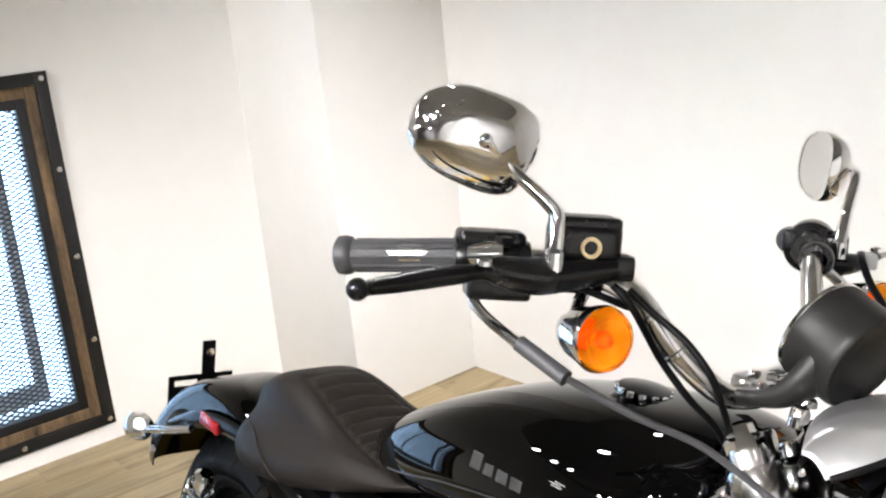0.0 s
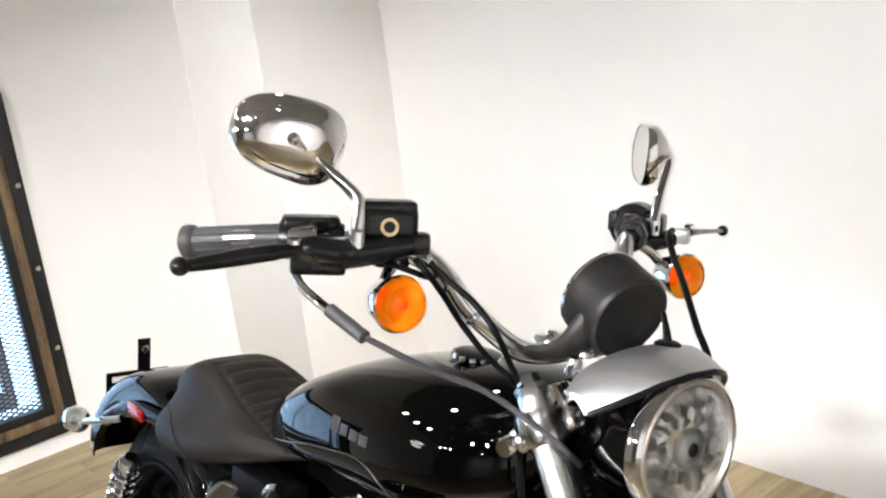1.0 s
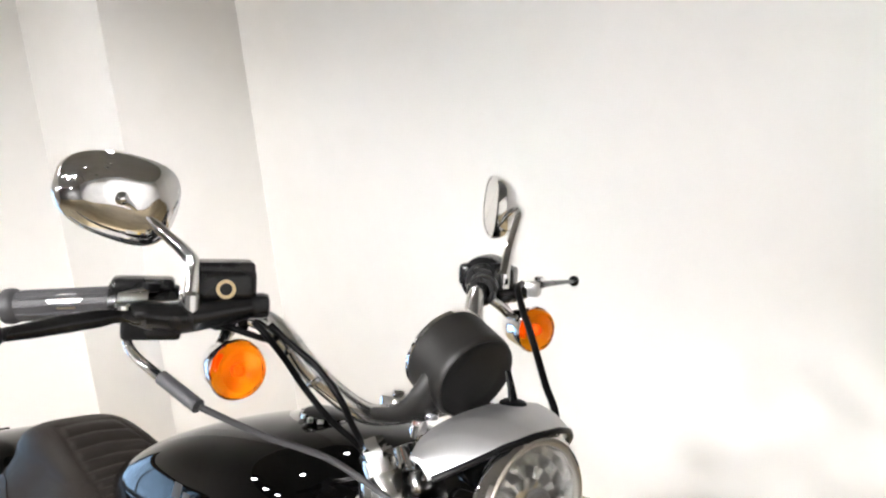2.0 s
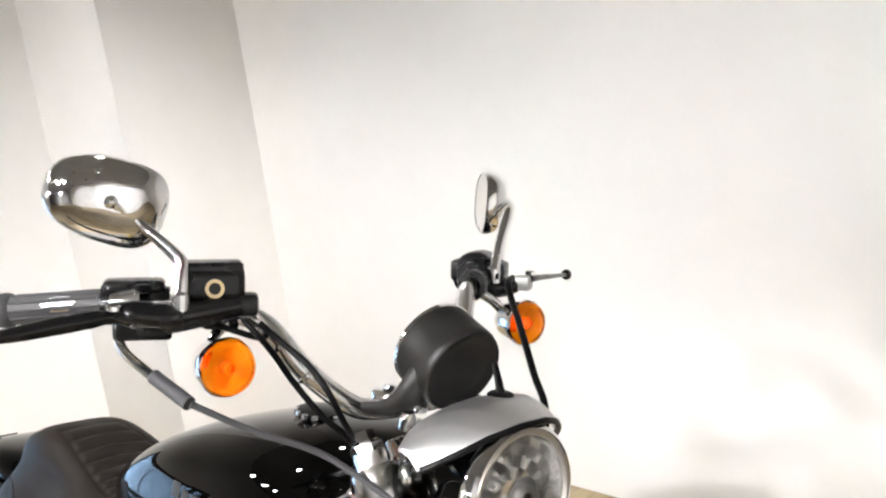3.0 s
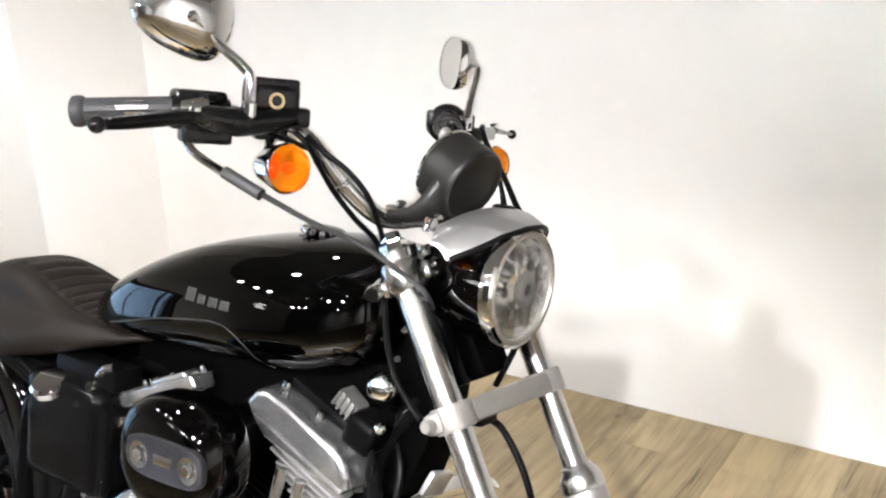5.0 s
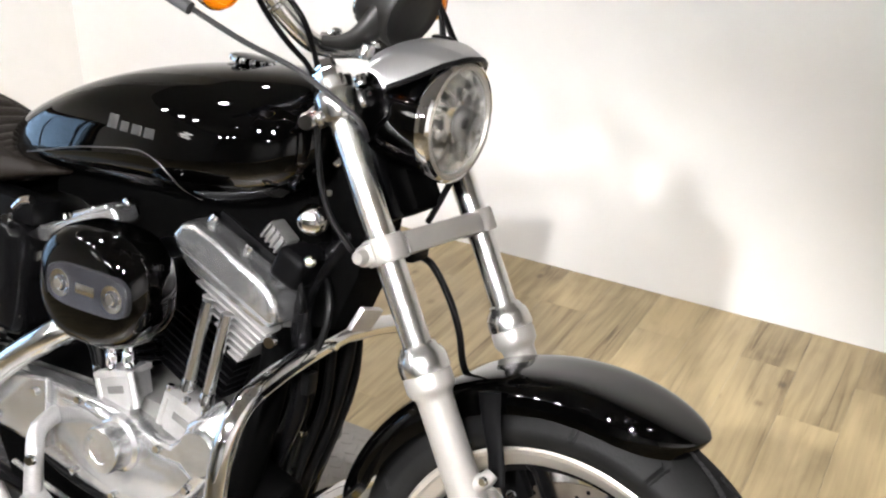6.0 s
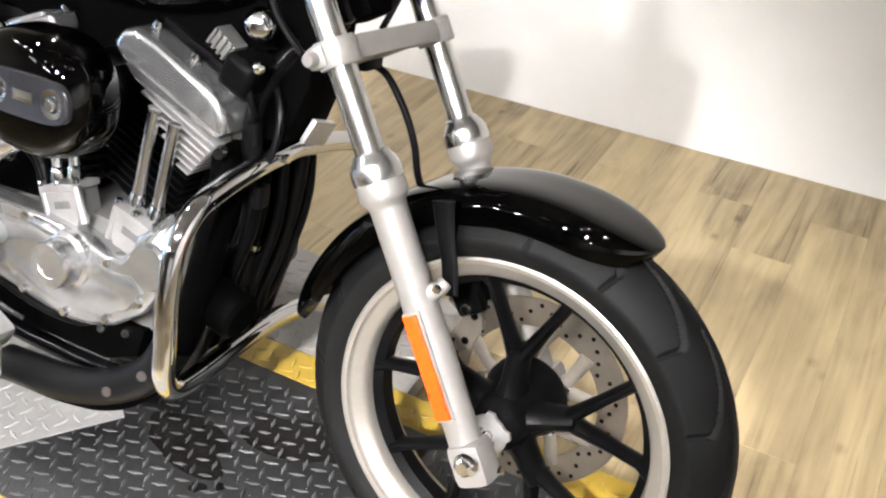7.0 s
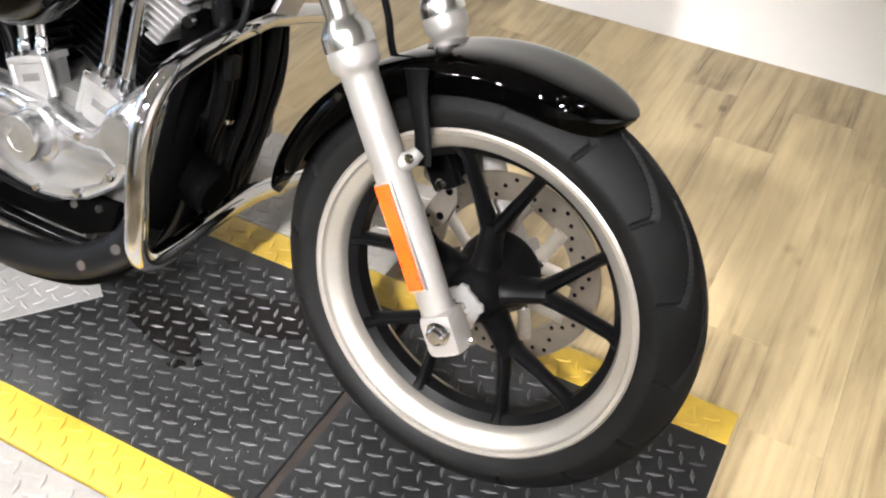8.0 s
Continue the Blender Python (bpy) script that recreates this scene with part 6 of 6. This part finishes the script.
        part("insert_dish", lathe(B(), [(0.0195, -0.001), (0.0190, 0.0014), (0.0165, 0.0010), (0.010, -0.0004)], p, (0, -1, 0), 28), "dull_chrome", air, "shallow dished screw seat")
        part("insert_screw", bolt(B(), p, (0, -1, 0), 0.0088, 0.005), "chrome", air)
    part("insert_badge", box(B(), (ac.x + 0.020, -0.2716, ac.z + 0.007), (0.036, 0.0015, 0.014), 0.0006, Matrix.Rotation(-tilt, 4, "Y")), "dull_chrome", air, "small plain badge")
    part("warning_label", box(B(), (-0.640, -0.205, 0.7165), (0.05, 0.014, 0.0015), 0, Matrix.Rotation(radians(-5), 4, "Y")), "orange", air, "orange label")
    part_("carburettor", box(B(), (-0.655, -0.09, 0.635), (0.09, 0.16, 0.09), 0.02), "black_satin", bike, "dark carburettor body")

    # --- exhaust
    ex = part_("front_exhaust_pipe", tube(B(), [(-0.47, -0.06, 0.585), (-0.435, -0.10, 0.56), (-0.425, -0.135, 0.48), (-0.440, -0.155, 0.36), (-0.475, -0.172, 0.26), (-0.545, -0.185, 0.198), (-0.64, -0.19, 0.172), (-0.76, -0.192, 0.162), (-0.90, -0.195, 0.150), (-1.15, -0.20, 0.155)], 0.023, 18), "deep_shade", bike, "black front exhaust header pipe")
    part("heat_shield", tube(B(), [(-0.455, -0.168, 0.315), (-0.485, -0.178, 0.258), (-0.55, -0.188, 0.212), (-0.64, -0.193, 0.184), (-0.765, -0.195, 0.170)], 0.0285, 22), "pipe_black", ex, "black exhaust heat shield")
    for p, q in (((-0.478, -0.2045, 0.268), (0.25, -0.95, 0.15)), ((-0.535, -0.2135, 0.222), (0.15, -0.95, 0.2))):
        part("shield_hole", lathe(B(), [(0.0075, 0), (0.0075, 0.003), (0, 0.003)], p, q, 16), "rust", ex)
    ex2 = part_("rear_exhaust_pipe", tube(B(), [(-0.74, -0.10, 0.585), (-0.752, -0.16, 0.55), (-0.787, -0.195, 0.52), (-0.875, -0.205, 0.45), (-0.956, -0.21, 0.37), (-1.06, -0.215, 0.295), (-1.25, -0.22, 0.26)], 0.021, 18), "dull_chrome", bike, "rear exhaust header pipe")
    for a, z, l in (((-1.15, -0.20, 0.155), 0.155, "lower silencer"), ((-1.22, -0.22, 0.262), 0.262, "upper silencer")):
        part_("silencer", lathe(B(), [(0.021, 0), (0.036, 0.03), (0.042, 0.08), (0.042, 0.70), (0.034, 0.715), (0.03, 0.70)], a, (-1, 0, 0.04), 36), "chrome", bike, "chrome exhaust silencer")
    # --- foot peg and brake pedal
    bm = B()
    tube(bm, [(-0.815, -0.150, 0.372), (-0.785, -0.215, 0.372), (-0.762, -0.240, 0.345), (-0.755, -0.246, 0.290)], [0.015, 0.014, 0.0135, 0.015], 12)
    box(bm, (-0.735, -0.250, 0.268), (0.062, 0.040, 0.040), 0.009, Matrix.Rotation(radians(28), 4, "Y"))
    peg = part_("foot_peg", bm, "silver_dark", bike, "silver foot peg with raised ribs")
    o, d = Vector((-0.735, -0.258, 0.262)), Vector((0.72, -0.62, -0.30)).normalized()
    part("peg_core", tube(B(), [o, o + d * 0.085], [0.018, 0.016], 14, smooth=False), "silver_dark", peg)
    for k in range(5):
        part("peg_rib", lathe(B(), [(0.014, 0), (0.0225, 0.001), (0.0225, 0.007), (0.014, 0.008)], o + d * (0.010 + 0.016 * k), d, 16), "silver_dark", peg)
    part("peg_bolt", bolt(B(), (-0.745, -0.258, 0.352), (0.3, -1, 0.1), 0.009, 0.008), "chrome", peg)
    ped = part_("brake_pedal", tube(B(), [(-0.92, -0.185, 0.21), (-0.86, -0.205, 0.200), (-0.80, -0.215, 0.196)], [0.011, 0.010, 0.009], 12), "silver", bike, "silver rear brake pedal arm")
    part("pedal_rod", tube(B(), [(-0.86, -0.20, 0.285), (-0.79, -0.195, 0.268), (-0.74, -0.185, 0.252)], 0.005, 8), "dull_chrome", ped)
    # --- engine guard hoop
    gx = -0.395
    half = [(gx, 0.0, 0.592), (gx, -0.09, 0.582), (gx, -0.16, 0.568), (gx, -0.212, 0.548), (gx, -0.242, 0.505), (gx, -0.253, 0.44), (gx, -0.254, 0.37), (gx - 0.003, -0.249, 0.318), (gx - 0.005, -0.225, 0.290), (gx - 0.008, -0.17, 0.288), (gx - 0.010, -0.09, 0.300), (gx - 0.012, 0.0, 0.308)]
    loop = half[:-1] + [(x, -y, z) for x, y, z in half[::-1]]
    guard = part_("engine_guard", tube(B(), loop, 0.0155, 18), "chrome", bike, "chrome engine guard hoop")
    part("guard_clamp", box(B(), (-0.368, 0.012, 0.620), (0.010, 0.056, 0.040), 0.004, Matrix.Rotation(radians(-14), 4, "X") @ Matrix.Rotation(radians(20), 4, "Y")), "silver_dark", guard, "silver guard clamp")
    part("clamp_bolt", bolt(B(), (gx + 0.016, -0.045, 0.590), (1, 0, 0), 0.007, 0.006), "chrome", guard)
    # --- side covers, oil tank, stand
    oil = part_("oil_tank", box(B(), (-1.03, -0.105, 0.555), (0.21, 0.10, 0.19), 0.03, None, 4), "black_frame", bike, "gloss black oil tank")
    part("oil_cap", lathe(B(), [(0.034, 0), (0.034, 0.012), (0.028, 0.018), (0, 0.019)], (-1.065, -0.145, 0.628), (0.1, -0.5, 0.85), 28), "chrome", oil, "chrome oil filler cap")
    part_("battery_cover", box(B(), (-1.03, 0.11, 0.55), (0.22, 0.08, 0.20), 0.03, None, 4), "black_paint", bike, "gloss black battery cover")
    part_("swingarm", tube(B(), [(-1.14, -0.10, 0.30), (-1.30, -0.115, 0.31), (-1.52, -0.12, 0.318)], 0.022, 12), "black_frame", bike, "black swingarm")
    part_("swingarm", tube(B(), [(-1.14, 0.10, 0.30), (-1.30, 0.115, 0.31), (-1.52, 0.12, 0.318)], 0.022, 12), "black_frame")
    foot = 0.128 / 1.0
    part_("side_stand", tube(B(), [(-0.62, 0.12, 0.20), (-0.68, 0.20, 0.14), (-0.72, 0.285, 0.072)], 0.011, 12), "chrome", bike, "chrome side stand")
    bike.matrix_world = Matrix.Translation(STAND_AT) @ Matrix.Rotation(radians(HEADING), 4, "Z") @ Matrix.Rotation(radians(-LEAN), 4, "X")


room()
screened_window()
fixtures()
lift()
motorcycle()


# ---- crumbs of dust on the deck ----
def crumbs():
    rnd = random.Random(11)
    bm = B()
    for k in range(150):
        x, y = rnd.gauss(-0.36, 0.13), rnd.gauss(0.15, 0.09)
        if not -0.9 < x < -0.215 or not 0.0 < y < 0.44:
            continue
        w = rnd.uniform(0.0004, 0.0012)
        box(bm, (x, y, w * 0.3), (w * rnd.uniform(0.8, 2.2), w, w * 0.6), 0, Matrix.Rotation(rnd.uniform(0, 3.1), 4, "Z"))
    top("dust_crumbs", bm, "dust", "pale dust crumbs scattered on the lift deck", "dust", "stuff")


crumbs()


# ---- oil dripped under the engine ----
def oil_stain():
    rnd = random.Random(5)
    bm = B()
    for cx, cy, a, b, z in ((-0.565, 0.225, 0.100, 0.050, 0.0004), (-0.40, 0.325, 0.125, 0.045, 0.0004), (-0.485, 0.150, 0.016, 0.010, 0.0004), (-0.455, 0.170, 0.010, 0.007, 0.0004)):
        ph = [rnd.uniform(0, 6.3) for _ in range(5)]
        ring = []
        for j in range(72):
            t = 2 * math.pi * j / 72
            k = 1 + sum(0.22 / (i + 1) * math.sin((i + 2) * t + ph[i]) for i in range(5))
            ring.append((cx + a * k * math.cos(t), cy + b * k * math.sin(t)))
        low, high = ([bm.verts.new((x, y, z + h)) for x, y in ring] for h in (0.0, 0.0004))
        bm.faces.new(high)
        for j in range(72):
            bm.faces.new((low[j], low[j - 1], high[j - 1], high[j]))
    top("oil_stain", bm, "oil", "wet black oil stain on the lift deck under the engine", "oil stain", "stuff")


oil_stain()


# ---- floor of planks, last ----
def floor():
    bm = B()
    box(bm, *span(WEST - 0.05, EAST + 0.05, SOUTH - 0.05, NORTH + 0.05, FLOOR - 0.08, FLOOR - 0.003))
    ob = top("floor", bm, "rust", "light oak vinyl plank floor with worn grain", "floor", "structure")
    W, LEN = 0.152, 0.92
    rnd = random.Random(7)
    whole = {}

    def plank_mesh(length):
        key = round(length, 2)
        if key not in whole:
            b = B()
            box(b, (0, 0, -0.0035), (W - 0.0003, key - 0.0003, 0.007), 0.0006, seg=1)
            whole[key] = finish(b, "plank", M["wood"])
        return whole[key]

    nx = int((EAST - WEST) / W) + 1
    near, rest = [], []
    for i in range(nx):
        x = WEST + (i + 0.5) * W
        if x + W / 2 > EAST:
            continue
        y = NORTH - rnd.choice((0.23, 0.46, 0.69, 0.92))
        ends = [NORTH]
        while y > SOUTH:
            ends.append(y)
            y -= LEN
        ends.append(SOUTH)
        for a, b in zip(ends, ends[1:]):
            (near if (a > -1.6) else rest).append((x, (a + b) / 2, a - b))
    for x, y, length in near:
        o = new("plank", plank_mesh(length))
        o.parent = ob
        o.location = (x, y, FLOOR)
    bm = B()
    for x, y, length in rest:
        box(bm, (x, y, FLOOR - 0.0035), (W - 0.0012, length - 0.0012, 0.007))
    tagged(part("far_planks", bm, "wood", ob), kind="stuff")


floor()
